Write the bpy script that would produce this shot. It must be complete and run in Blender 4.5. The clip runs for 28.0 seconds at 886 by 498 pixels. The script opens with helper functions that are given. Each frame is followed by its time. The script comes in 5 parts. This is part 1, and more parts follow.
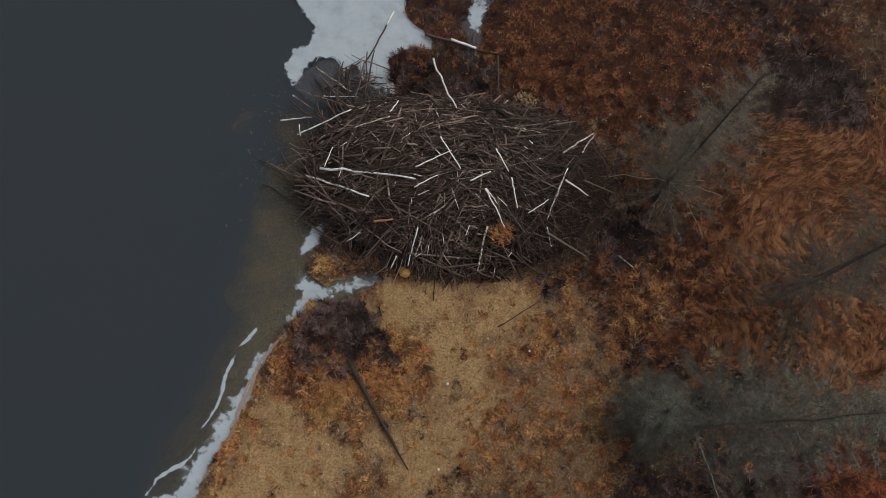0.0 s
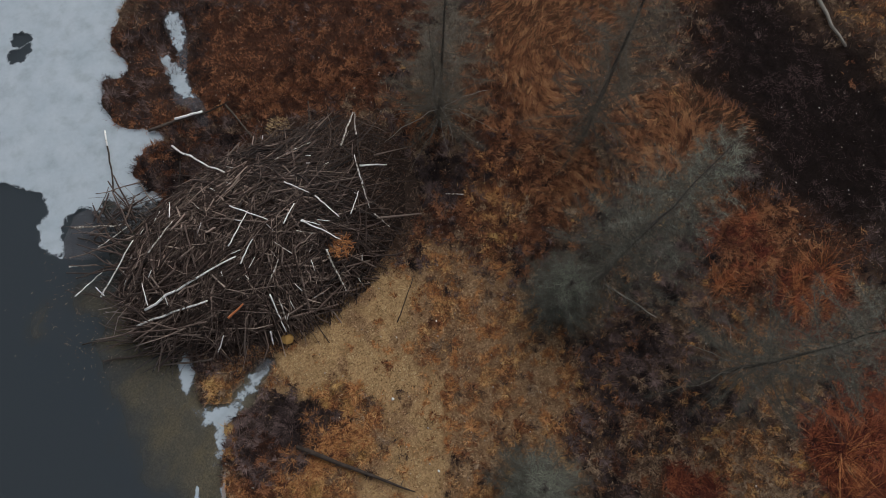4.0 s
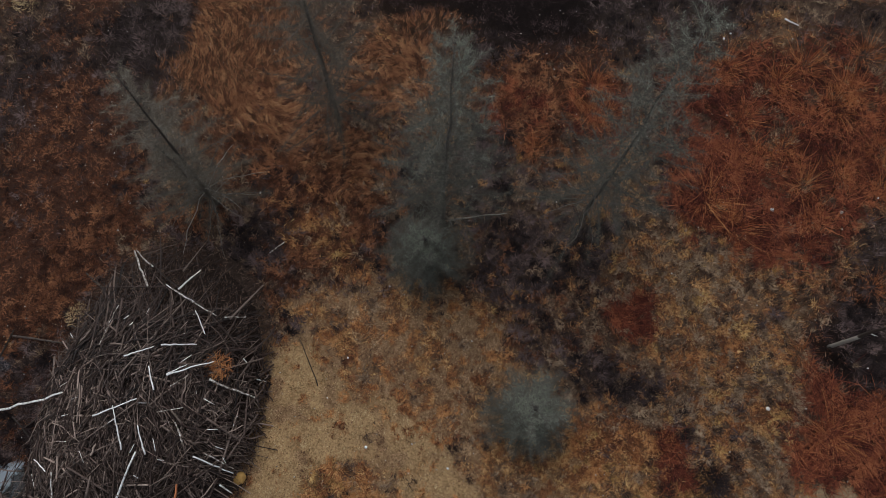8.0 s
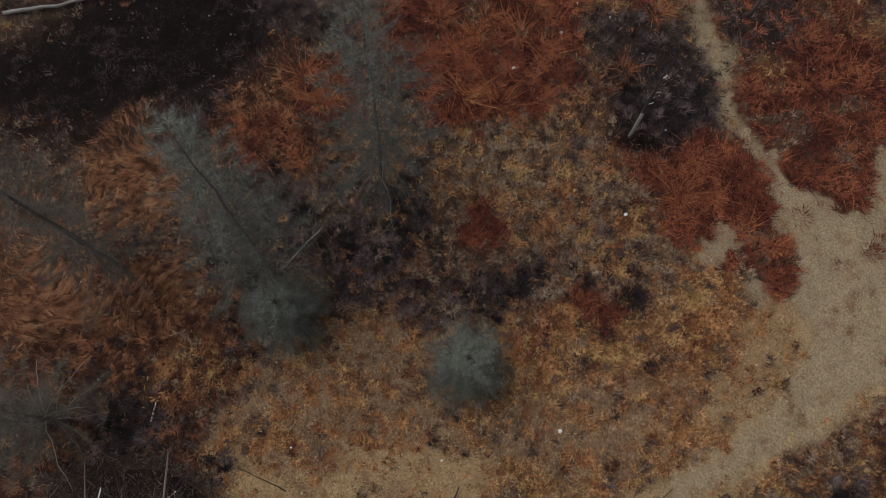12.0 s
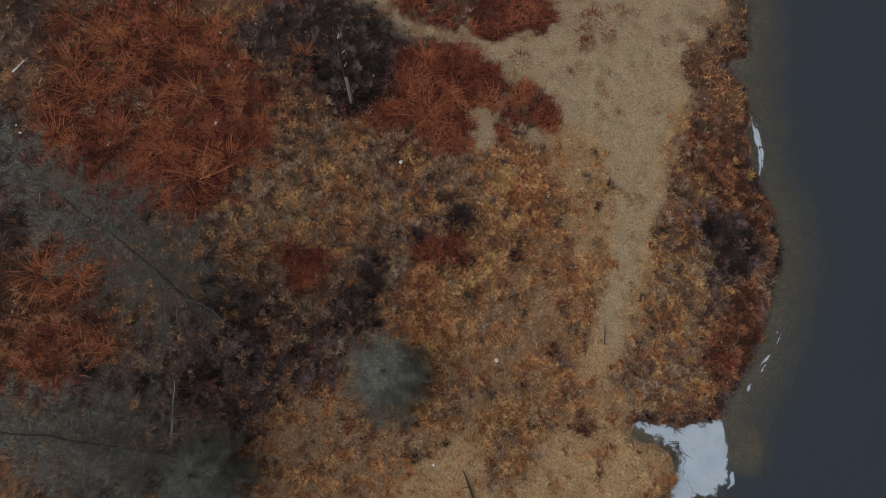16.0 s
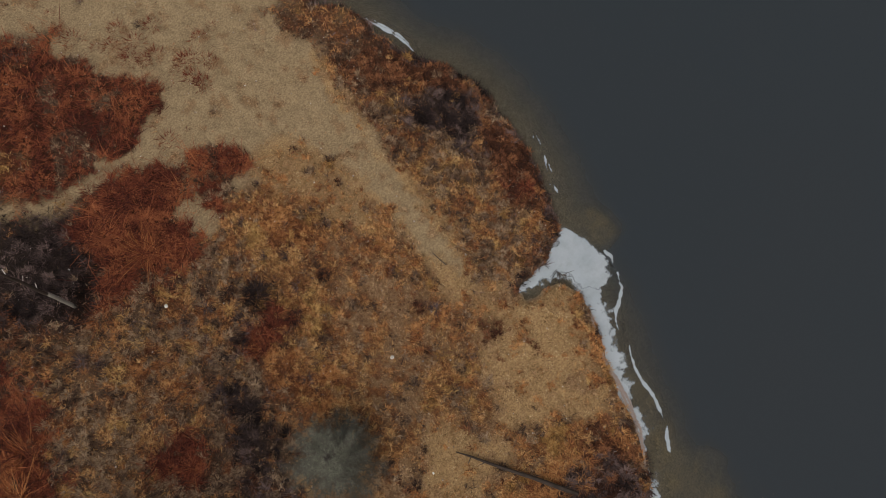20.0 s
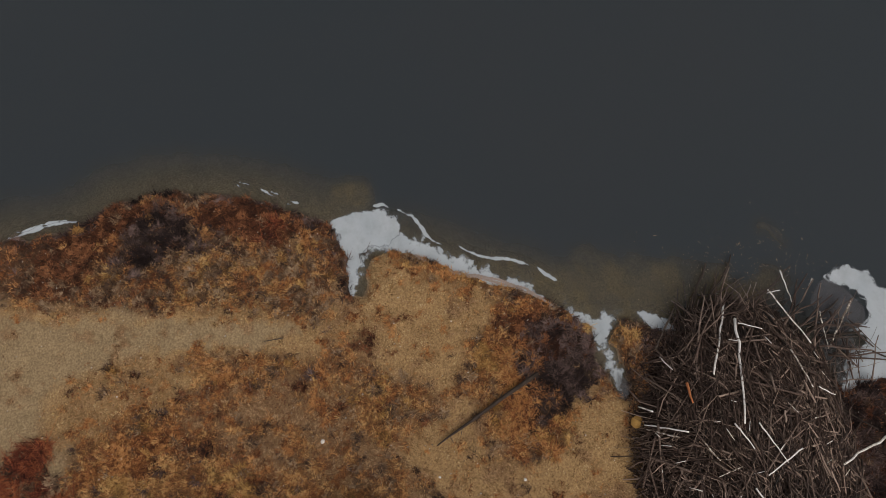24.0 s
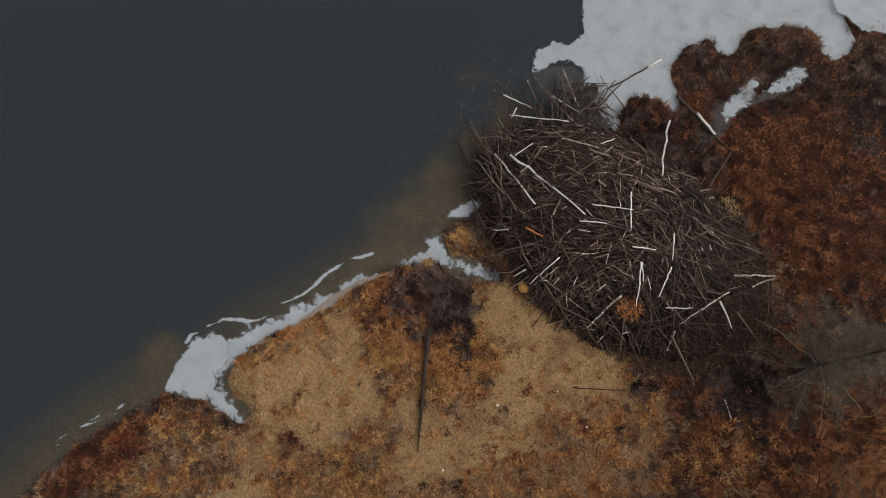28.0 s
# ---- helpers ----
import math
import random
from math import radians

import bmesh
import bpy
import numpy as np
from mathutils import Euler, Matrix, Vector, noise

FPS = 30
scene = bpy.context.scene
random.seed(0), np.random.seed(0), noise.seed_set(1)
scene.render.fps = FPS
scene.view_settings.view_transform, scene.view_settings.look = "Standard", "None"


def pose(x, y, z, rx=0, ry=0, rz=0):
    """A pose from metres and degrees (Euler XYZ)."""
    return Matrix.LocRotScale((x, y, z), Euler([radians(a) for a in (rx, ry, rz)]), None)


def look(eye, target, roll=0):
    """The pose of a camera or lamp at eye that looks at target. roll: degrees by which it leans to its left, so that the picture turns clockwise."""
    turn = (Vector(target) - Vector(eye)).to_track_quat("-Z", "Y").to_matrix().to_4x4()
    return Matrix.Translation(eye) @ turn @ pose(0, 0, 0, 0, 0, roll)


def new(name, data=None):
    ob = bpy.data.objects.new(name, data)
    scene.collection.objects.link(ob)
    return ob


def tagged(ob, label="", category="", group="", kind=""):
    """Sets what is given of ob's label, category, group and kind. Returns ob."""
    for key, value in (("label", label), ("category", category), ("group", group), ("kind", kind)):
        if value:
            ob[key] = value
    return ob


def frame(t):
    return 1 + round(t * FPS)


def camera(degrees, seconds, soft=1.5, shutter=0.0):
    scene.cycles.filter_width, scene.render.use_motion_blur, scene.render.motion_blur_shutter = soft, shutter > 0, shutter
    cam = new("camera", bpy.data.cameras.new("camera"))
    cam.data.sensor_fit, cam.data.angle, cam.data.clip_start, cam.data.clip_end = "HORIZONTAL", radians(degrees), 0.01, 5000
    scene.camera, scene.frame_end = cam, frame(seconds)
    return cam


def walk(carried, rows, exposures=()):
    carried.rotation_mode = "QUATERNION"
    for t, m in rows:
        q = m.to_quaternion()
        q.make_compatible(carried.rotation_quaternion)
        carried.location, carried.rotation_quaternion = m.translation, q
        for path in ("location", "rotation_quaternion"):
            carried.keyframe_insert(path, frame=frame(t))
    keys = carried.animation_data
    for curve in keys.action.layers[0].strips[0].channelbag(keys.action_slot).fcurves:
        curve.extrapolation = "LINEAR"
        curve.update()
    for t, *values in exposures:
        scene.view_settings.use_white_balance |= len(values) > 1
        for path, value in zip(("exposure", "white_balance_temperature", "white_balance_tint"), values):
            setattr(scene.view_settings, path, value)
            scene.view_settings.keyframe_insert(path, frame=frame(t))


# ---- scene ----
cam = camera(64.8, 28.0, soft=0.6)
PATH = [
    (0.0, pose(0, 0, 14, 17.27, -0.68, 0.00)),
    (0.5, pose(0, 0, 14, 17.29, -0.70, -3.92)),
    (1.0, pose(0, 0, 14, 17.32, -0.72, -8.81)),
    (1.5, pose(0, 0, 14, 17.35, -0.74, -13.77)),
    (2.0, pose(0, 0, 14, 17.40, -0.77, -18.91)),
    (2.5, pose(0, 0, 14, 17.46, -0.80, -24.13)),
    (3.0, pose(0, 0, 14, 17.52, -0.82, -29.27)),
    (3.5, pose(0, 0, 14, 17.56, -0.83, -34.57)),
    (5.5, pose(0, 0, 14, 17.95, -0.23, -55.91)),
    (6.0, pose(0, 0, 14, 17.94, -0.18, -61.11)),
    (6.5, pose(0, 0, 14, 17.92, -0.12, -66.42)),
    (7.0, pose(0, 0, 14, 17.87, -0.04, -71.76)),
    (7.5, pose(0, 0, 14, 17.81, 0.03, -76.98)),
    (8.0, pose(0, 0, 14, 17.74, 0.08, -82.21)),
    (8.5, pose(0, 0, 14, 17.67, 0.12, -87.44)),
    (9.0, pose(0, 0, 14, 17.61, 0.16, -92.68)),
    (9.5, pose(0, 0, 14, 17.54, 0.17, -97.87)),
    (10.0, pose(0, 0, 14, 17.46, 0.16, -103.12)),
    (10.5, pose(0, 0, 14, 17.37, 0.10, -108.33)),
    (11.0, pose(0, 0, 14, 17.30, 0.02, -113.49)),
    (11.5, pose(0, 0, 14, 17.27, -0.07, -118.81)),
    (12.0, pose(0, 0, 14, 17.27, -0.13, -124.12)),
    (12.5, pose(0, 0, 14, 17.28, -0.19, -129.26)),
    (14.5, pose(0, 0, 14, 17.39, -0.44, -150.06)),
    (15.0, pose(0, 0, 14, 17.41, -0.46, -155.87)),
    (15.5, pose(0, 0, 14, 17.45, -0.47, -162.30)),
    (16.0, pose(0, 0, 14, 17.51, -0.48, -168.78)),
    (16.5, pose(0, 0, 14, 17.57, -0.48, -175.12)),
    (17.0, pose(0, 0, 14, 17.63, -0.46, -181.73)),
    (17.5, pose(0, 0, 14, 17.68, -0.43, -188.31)),
    (18.0, pose(0, 0, 14, 17.72, -0.41, -194.92)),
    (18.5, pose(0, 0, 14, 17.75, -0.39, -201.52)),
    (19.0, pose(0, 0, 14, 17.76, -0.38, -208.08)),
    (19.5, pose(0, 0, 14, 17.78, -0.37, -214.70)),
    (20.0, pose(0, 0, 14, 17.78, -0.34, -221.43)),
    (20.5, pose(0, 0, 14, 17.78, -0.29, -228.18)),
    (21.0, pose(0, 0, 14, 17.76, -0.24, -234.82)),
    (21.5, pose(0, 0, 14, 17.73, -0.19, -241.72)),
    (22.0, pose(0, 0, 14, 17.70, -0.16, -248.48)),
    (22.5, pose(0, 0, 14, 17.69, -0.16, -254.85)),
    (24.5, pose(0, 0, 14, 17.75, 0.04, -281.29)),
    (25.0, pose(0, 0, 14, 17.69, 0.05, -287.94)),
    (25.5, pose(0, 0, 14, 17.61, 0.04, -294.77)),
    (26.0, pose(0, 0, 14, 17.51, 0.02, -301.42)),
    (26.5, pose(0, 0, 14, 17.42, -0.02, -308.21)),
    (27.0, pose(0, 0, 14, 17.33, -0.07, -314.95)),
    (27.5, pose(0, 0, 14, 17.26, -0.12, -320.51)),
    (28.0, pose(0, 0, 14, 17.21, -0.14, -324.88)),
]
# the white balance drifts a little warmer as the view swings round to the open pond
walk(cam, PATH, [(0.0, 0.0, 6550, 11), (6.0, 0.0, 6150, 10), (12.0, -0.02, 6020, 10.5), (17.0, -0.02, 6250, 12), (20.0, 0.02, 6950, 13), (24.5, -0.02, 7150, 15), (28.0, -0.02, 7000, 13.5)])

# world, sky and a broad, veiled sun
world = bpy.data.worlds.new("overcast_sky")
scene.world = world
world.use_nodes = True
wn, wl = world.node_tree.nodes, world.node_tree.links
sky = wn.new("ShaderNodeTexSky")
sky.sky_type = "NISHITA"
sky.sun_disc = False
sky.sun_elevation, sky.sun_rotation = radians(50), radians(65)
sky.dust_density = 3.0
grey = wn.new("ShaderNodeHueSaturation")
grey.inputs["Saturation"].default_value = 0.22
wl.new(sky.outputs[0], grey.inputs["Color"])
wl.new(grey.outputs[0], wn["Background"].inputs[0])
wn["Background"].inputs[1].default_value = 0.106
sun_data = bpy.data.lights.new("sun", "SUN")
sun_data.energy, sun_data.angle, sun_data.color = 0.72, radians(40), (1.0, 0.96, 0.9)
sun = new("sun", sun_data)
sun.matrix_world = look((10, 4.7, 13.2), (0, 0, 0))


# ---- small tools ----
def lattice(seed):
    return np.random.RandomState(seed).rand(256, 256).astype(np.float32)


TABLES = {}


def vnoise(x, y, size, seed=1):
    """Smooth value noise, 0 to 1, at that size in metres."""
    tab = TABLES.setdefault(seed, lattice(seed))
    c, s = math.cos(seed * 1.7), math.sin(seed * 1.7)
    u, v = (c * x + s * y) / size + 101.3, (c * y - s * x) / size + 57.7
    i, j = np.floor(u).astype(int), np.floor(v).astype(int)
    a, b = u - i, v - j
    a, b = a * a * (3 - 2 * a), b * b * (3 - 2 * b)
    i, j, i2, j2 = i & 255, j & 255, (i + 1) & 255, (j + 1) & 255
    return (tab[i, j] * (1 - a) + tab[i2, j] * a) * (1 - b) + (tab[i, j2] * (1 - a) + tab[i2, j2] * a) * b


def fbm(x, y, size, seed=1, octaves=4):
    out, amp, total = 0, 1.0, 0.0
    for k in range(octaves):
        out = out + amp * vnoise(x, y, size / 2 ** k, seed + k)
        total += amp
        amp *= 0.55
    return out / total


def smooth(a, b, x):
    t = np.clip((x - a) / (b - a), 0, 1)
    return t * t * (3 - 2 * t)


def spline(points, closed=False, steps=6, rough=0.0, seed=5):
    """A Catmull-Rom curve through plan points, roughened sideways."""
    p = np.array(points, float)
    n = len(p)
    out = []
    for i in range(n if closed else n - 1):
        idx = [(i + k) % n if closed else min(max(i + k, 0), n - 1) for k in (-1, 0, 1, 2)]
        a, b, c, d = p[idx]
        for s in range(steps):
            t = s / steps
            out.append(0.5 * (2 * b + (c - a) * t + (2 * a - 5 * b + 4 * c - d) * t ** 2 + (3 * b - a - 3 * c + d) * t ** 3))
    if not closed:
        out.append(p[-1])
    out = np.array(out)
    if rough:
        out[:, 0] += rough * (fbm(out[:, 0], out[:, 1], 0.3, seed, 3) - 0.5)
        out[:, 1] += rough * (fbm(out[:, 0], out[:, 1], 0.3, seed + 9, 3) - 0.5)
    return out


def mesh_from(name, verts, faces, size=3):
    """A mesh from arrays of vertices and of faces that all have that many corners."""
    me = bpy.data.meshes.new(name)
    faces = np.asarray(faces, np.int32)
    me.vertices.add(len(verts))
    me.vertices.foreach_set("co", np.asarray(verts, np.float32).ravel())
    me.loops.add(faces.size)
    me.loops.foreach_set("vertex_index", faces.ravel())
    me.polygons.add(len(faces))
    me.polygons.foreach_set("loop_start", np.arange(0, faces.size, size, dtype=np.int32))
    me.update(calc_edges=True)
    return me


def give(me, name, values):
    """A number, or a colour, for each vertex."""
    values = np.asarray(values, np.float32)
    kind = "FLOAT" if values.ndim == 1 else "FLOAT_COLOR"
    at = me.attributes.new(name, kind, "POINT")
    at.data.foreach_set("value" if kind == "FLOAT" else "color", values.ravel())


def part(name, me, material, parent, label=""):
    ob = new(name, me)
    if material and not me.materials:
        me.materials.append(material)
    ob.parent = parent
    if label:
        ob["label"] = label
    return ob


def thing(name, me, material, label, category, group="", kind=""):
    ob = new(name, me)
    if me is not None and material and not me.materials:
        me.materials.append(material)
    return tagged(ob, label, category, group, kind)


# ---- materials ----
def material(name, rough=0.85, spec=0.25):
    m = bpy.data.materials.new(name)
    m.use_nodes = True
    b = m.node_tree.nodes["Principled BSDF"]
    b.inputs["Roughness"].default_value = rough
    b.inputs["Specular IOR Level"].default_value = spec
    return m, m.node_tree.nodes, m.node_tree.links, b


def ramp_node(nodes, colours):
    r = nodes.new("ShaderNodeValToRGB")
    el = r.color_ramp.elements
    while len(el) < len(colours):
        el.new(0.5)
    for k, c in enumerate(colours):
        el[k].position = k / (len(colours) - 1)
        el[k].color = (*c, 1)
    return r


def noise_node(nodes, links, scale, detail=4, rough=0.6):
    n = nodes.new("ShaderNodeTexNoise")
    co = nodes.new("ShaderNodeTexCoord")
    links.new(co.outputs["Object"], n.inputs["Vector"])
    n.inputs["Scale"].default_value, n.inputs["Detail"].default_value, n.inputs["Roughness"].default_value = scale, detail, rough
    return n


def mixed(nodes, links, kind, fac, a, b):
    """A colour mix of two sockets; fac is a number or a socket."""
    m = nodes.new("ShaderNodeMix")
    m.data_type, m.blend_type = "RGBA", kind
    for sock, val in ((m.inputs[0], fac), (m.inputs[6], a), (m.inputs[7], b)):
        if isinstance(val, (int, float)):
            sock.default_value = val
        elif isinstance(val, tuple):
            sock.default_value = (*val, 1)
        else:
            links.new(val, sock)
    return m.outputs[2]


def bumped(nodes, links, shader, height, strength, distance):
    b = nodes.new("ShaderNodeBump")
    b.inputs["Strength"].default_value, b.inputs["Distance"].default_value = strength, distance
    links.new(height, b.inputs["Height"])
    links.new(b.outputs[0], shader.inputs["Normal"])


def toned_material(name, colours, rough=0.85, spec=0.15):
    """Plant matter: each blade's own tone picks its colour."""
    m, n, l, b = material(name, rough, spec)
    at = n.new("ShaderNodeAttribute")
    at.attribute_name = "tone"
    r = ramp_node(n, colours)
    l.new(at.outputs["Fac"], r.inputs[0])
    fine = noise_node(n, l, 40)
    r2 = ramp_node(n, [(0.7, 0.7, 0.7), (1.25, 1.25, 1.25)])
    l.new(fine.outputs[0], r2.inputs[0])
    l.new(mixed(n, l, "MULTIPLY", 0.6, r.outputs[0], r2.outputs[0]), b.inputs["Base Color"])
    return m


def wood_material(name, colours, scale=(6, 6, 40), rough=0.8, bump=0.5, random_tone=True):
    m, n, l, b = material(name, rough, 0.25)
    co, mp, no = n.new("ShaderNodeTexCoord"), n.new("ShaderNodeMapping"), n.new("ShaderNodeTexNoise")
    mp.inputs["Scale"].default_value = scale
    l.new(co.outputs["Object"], mp.inputs[0])
    l.new(mp.outputs[0], no.inputs["Vector"])
    no.inputs["Scale"].default_value, no.inputs["Detail"].default_value = 1.0, 5
    r = ramp_node(n, colours)
    add = n.new("ShaderNodeMath")
    add.operation = "ADD"
    l.new(no.outputs[0], add.inputs[0])
    add.inputs[1].default_value = 0
    if random_tone:
        info, sub = n.new("ShaderNodeObjectInfo"), n.new("ShaderNodeMath")
        sub.operation = "MULTIPLY_ADD"
        l.new(info.outputs["Random"], sub.inputs[0])
        sub.inputs[1].default_value, sub.inputs[2].default_value = 0.5, -0.25
        l.new(sub.outputs[0], add.inputs[1])
    l.new(add.outputs[0], r.inputs[0])
    l.new(r.outputs[0], b.inputs["Base Color"])
    bumped(n, l, b, no.outputs[0], bump, 0.01)
    return m


STRAW = toned_material("straw", [(0.10, 0.055, 0.026), (0.40, 0.26, 0.122), (0.70, 0.53, 0.3)])
TAN = toned_material("dry_grass", [(0.12, 0.062, 0.034), (0.36, 0.212, 0.11), (0.58, 0.4, 0.23)])
GOLD = toned_material("gold_moss", [(0.13, 0.055, 0.028), (0.46, 0.215, 0.082), (0.69, 0.44, 0.19)])
AMBER = toned_material("amber_moss", [(0.1, 0.037, 0.02), (0.42, 0.175, 0.066), (0.64, 0.35, 0.14)])
YELLOW = toned_material("yellow_moss", [(0.13, 0.068, 0.028), (0.47, 0.26, 0.088), (0.68, 0.46, 0.19)])
RUST = toned_material("rust_sedge", [(0.045, 0.013, 0.011), (0.19, 0.049, 0.027), (0.45, 0.165, 0.07)])
TUSSOCK = toned_material("sedge_blades", [(0.1, 0.03, 0.014), (0.36, 0.115, 0.04), (0.6, 0.28, 0.11)])
MOSS = toned_material("rust_moss", [(0.036, 0.016, 0.011), (0.168, 0.065, 0.033), (0.4, 0.185, 0.088)])
HEATH = toned_material("dark_heath", [(0.016, 0.011, 0.011), (0.064, 0.044, 0.041), (0.24, 0.17, 0.155)])
PEATSTEM = toned_material("peat_stems", [(0.008, 0.006, 0.006), (0.03, 0.02, 0.019), (0.13, 0.085, 0.08)], 0.9, 0.05)
MIXED = toned_material("mixed_heath", [(0.05, 0.03, 0.023), (0.2, 0.128, 0.082), (0.47, 0.34, 0.22)])
MEADOW = toned_material("meadow_grass", [(0.06, 0.025, 0.015), (0.275, 0.11, 0.05), (0.56, 0.3, 0.145)])
LICHEN = toned_material("lichen_twigs", [(0.038, 0.034, 0.028), (0.122, 0.114, 0.09), (0.4, 0.42, 0.33)])
GREYTWIG = toned_material("bare_twigs", [(0.04, 0.032, 0.025), (0.14, 0.117, 0.086), (0.38, 0.345, 0.27)])
BARK = wood_material("tree_bark", [(0.025, 0.021, 0.018), (0.075, 0.065, 0.055), (0.18, 0.17, 0.15)])
STICK = wood_material("weathered_sticks", [(0.018, 0.012, 0.010), (0.09, 0.06, 0.048), (0.36, 0.28, 0.23)], rough=0.55)
LITTER = toned_material("rotten_litter", [(0.014, 0.010, 0.008), (0.07, 0.045, 0.034), (0.26, 0.175, 0.125)])
STICK_TONED = toned_material("weathered_stick_pile", [(0.012, 0.008, 0.007), (0.083, 0.052, 0.04), (0.45, 0.34, 0.275)], 0.55, 0.35)
PEELED = wood_material("peeled_wood", [(0.05, 0.035, 0.028), (0.06, 0.042, 0.032), (0.3, 0.25, 0.2), (0.82, 0.79, 0.74), (0.9, 0.89, 0.86), (0.92, 0.91, 0.89), (0.94, 0.93, 0.92), (0.8, 0.78, 0.74)], (22, 22, 16), 0.6, 0.25)
FRESH = wood_material("fresh_cut_wood", [(0.3, 0.1, 0.04), (0.5, 0.17, 0.07), (0.6, 0.27, 0.12)])
PALEWOOD = wood_material("weathered_pale_wood", [(0.1, 0.085, 0.07), (0.25, 0.225, 0.19), (0.42, 0.39, 0.34)])
OLDLOG = wood_material("grey_dead_wood", [(0.018, 0.014, 0.011), (0.062, 0.046, 0.037), (0.15, 0.122, 0.1)], (9, 9, 60))
STONE, sn, sl, sb = material("stone", 0.8)
s_noise = noise_node(sn, sl, 14, 6)
s_ramp = ramp_node(sn, [(0.26, 0.14, 0.045), (0.46, 0.27, 0.08), (0.6, 0.4, 0.16)])
sl.new(s_noise.outputs[0], s_ramp.inputs[0])
sl.new(s_ramp.outputs[0], sb.inputs["Base Color"])
bumped(sn, sl, sb, s_noise.outputs[0], 0.6, 0.01)

# soil, litter and mud: the soil colour comes with the sheet, its grain from here
SOIL, gn, gl, gb = material("soil_and_litter", 0.95, 0.08)
soil = gn.new("ShaderNodeAttribute")
soil.attribute_name = "soil"
g1, g2, g3 = noise_node(gn, gl, 9, 6, 0.7), noise_node(gn, gl, 60, 5, 0.75), noise_node(gn, gl, 2.2, 4)
r1, r2, r3 = (ramp_node(gn, [(k, k, k), (2 - k, 2 - k, 2 - k)]) for k in (0.45, 0.25, 0.7))
for g, r in ((g1, r1), (g2, r2), (g3, r3)):
    gl.new(g.outputs[0], r.inputs[0])
tone = mixed(gn, gl, "MULTIPLY", 0.6, soil.outputs["Color"], r1.outputs[0])
tone = mixed(gn, gl, "MULTIPLY", 0.9, tone, r2.outputs[0])
tone = mixed(gn, gl, "MULTIPLY", 0.6, tone, r3.outputs[0])
g4 = noise_node(gn, gl, 26, 3, 0.6)
r4 = ramp_node(gn, [(0.22, 0.2, 0.19), (0.68, 0.66, 0.65), (1.22, 1.22, 1.22), (1.6, 1.62, 1.65)])
gl.new(g4.outputs[0], r4.inputs[0])
tone = mixed(gn, gl, "MULTIPLY", 1.0, tone, r4.outputs[0])
gl.new(tone, gb.inputs["Base Color"])
bumped(gn, gl, gb, g2.outputs[0], 0.7, 0.02)

# pond water: clear at the rim, murky with depth, mirror-like
WATER = bpy.data.materials.new("pond_water")
WATER.use_nodes = True
an, al = WATER.node_tree.nodes, WATER.node_tree.links
an.remove(an["Principled BSDF"])
clear, murky, shine = an.new("ShaderNodeBsdfTransparent"), an.new("ShaderNodeBsdfDiffuse"), an.new("ShaderNodeBsdfGlossy")
clear.inputs[0].default_value = (0.78, 0.8, 0.75, 1)
shine.inputs["Roughness"].default_value = 0.06
w_noise = noise_node(an, al, 0.12, 3)
w_ramp = ramp_node(an, [(0.031, 0.045, 0.056), (0.04, 0.047, 0.054)])
al.new(w_noise.outputs[0], w_ramp.inputs[0])
murk, mix_depth, mix_shine, fres = an.new("ShaderNodeAttribute"), an.new("ShaderNodeMixShader"), an.new("ShaderNodeMixShader"), an.new("ShaderNodeFresnel")
murk.attribute_name = "murk"
fres.inputs["IOR"].default_value = 1.33
# silt clouds the shallows olive
shallows = ramp_node(an, [(1, 1, 1), (0.8, 0.8, 0.8), (0.45, 0.45, 0.45), (0, 0, 0)])
al.new(murk.outputs["Fac"], shallows.inputs[0])
al.new(mixed(an, al, "MIX", shallows.outputs[0], w_ramp.outputs[0], (0.08, 0.08, 0.067)), murky.inputs[0])
al.new(murk.outputs["Fac"], mix_depth.inputs[0])
al.new(clear.outputs[0], mix_depth.inputs[1])
al.new(murky.outputs[0], mix_depth.inputs[2])
al.new(fres.outputs[0], mix_shine.inputs[0])
al.new(mix_depth.outputs[0], mix_shine.inputs[1])
al.new(shine.outputs[0], mix_shine.inputs[2])
al.new(mix_shine.outputs[0], an["Material Output"].inputs[0])
ripple = noise_node(an, al, 5, 3)
w_bump = an.new("ShaderNodeBump")
w_bump.inputs["Strength"].default_value, w_bump.inputs["Distance"].default_value = 0.05, 0.02
al.new(ripple.outputs[0], w_bump.inputs["Height"])
al.new(w_bump.outputs[0], shine.inputs["Normal"])

# ice: cloudy white with grey, wet and clear areas
ICE, ni, li, bi = material("cloudy_ice", 0.35, 0.5)
i1, i2 = noise_node(ni, li, 1.6, 6, 0.62), noise_node(ni, li, 13, 5, 0.7)
ir = ramp_node(ni, [(0.35, 0.415, 0.46), (0.43, 0.495, 0.54), (0.49, 0.55, 0.59), (0.57, 0.625, 0.665)])
ir2 = ramp_node(ni, [(0.84, 0.86, 0.88), (1.08, 1.08, 1.08)])
li.new(i1.outputs[0], ir.inputs[0])
li.new(i2.outputs[0], ir2.inputs[0])
li.new(mixed(ni, li, "MULTIPLY", 0.8, ir.outputs[0], ir2.outputs[0]), bi.inputs["Base Color"])
bumped(ni, li, bi, i2.outputs[0], 0.25, 0.01)
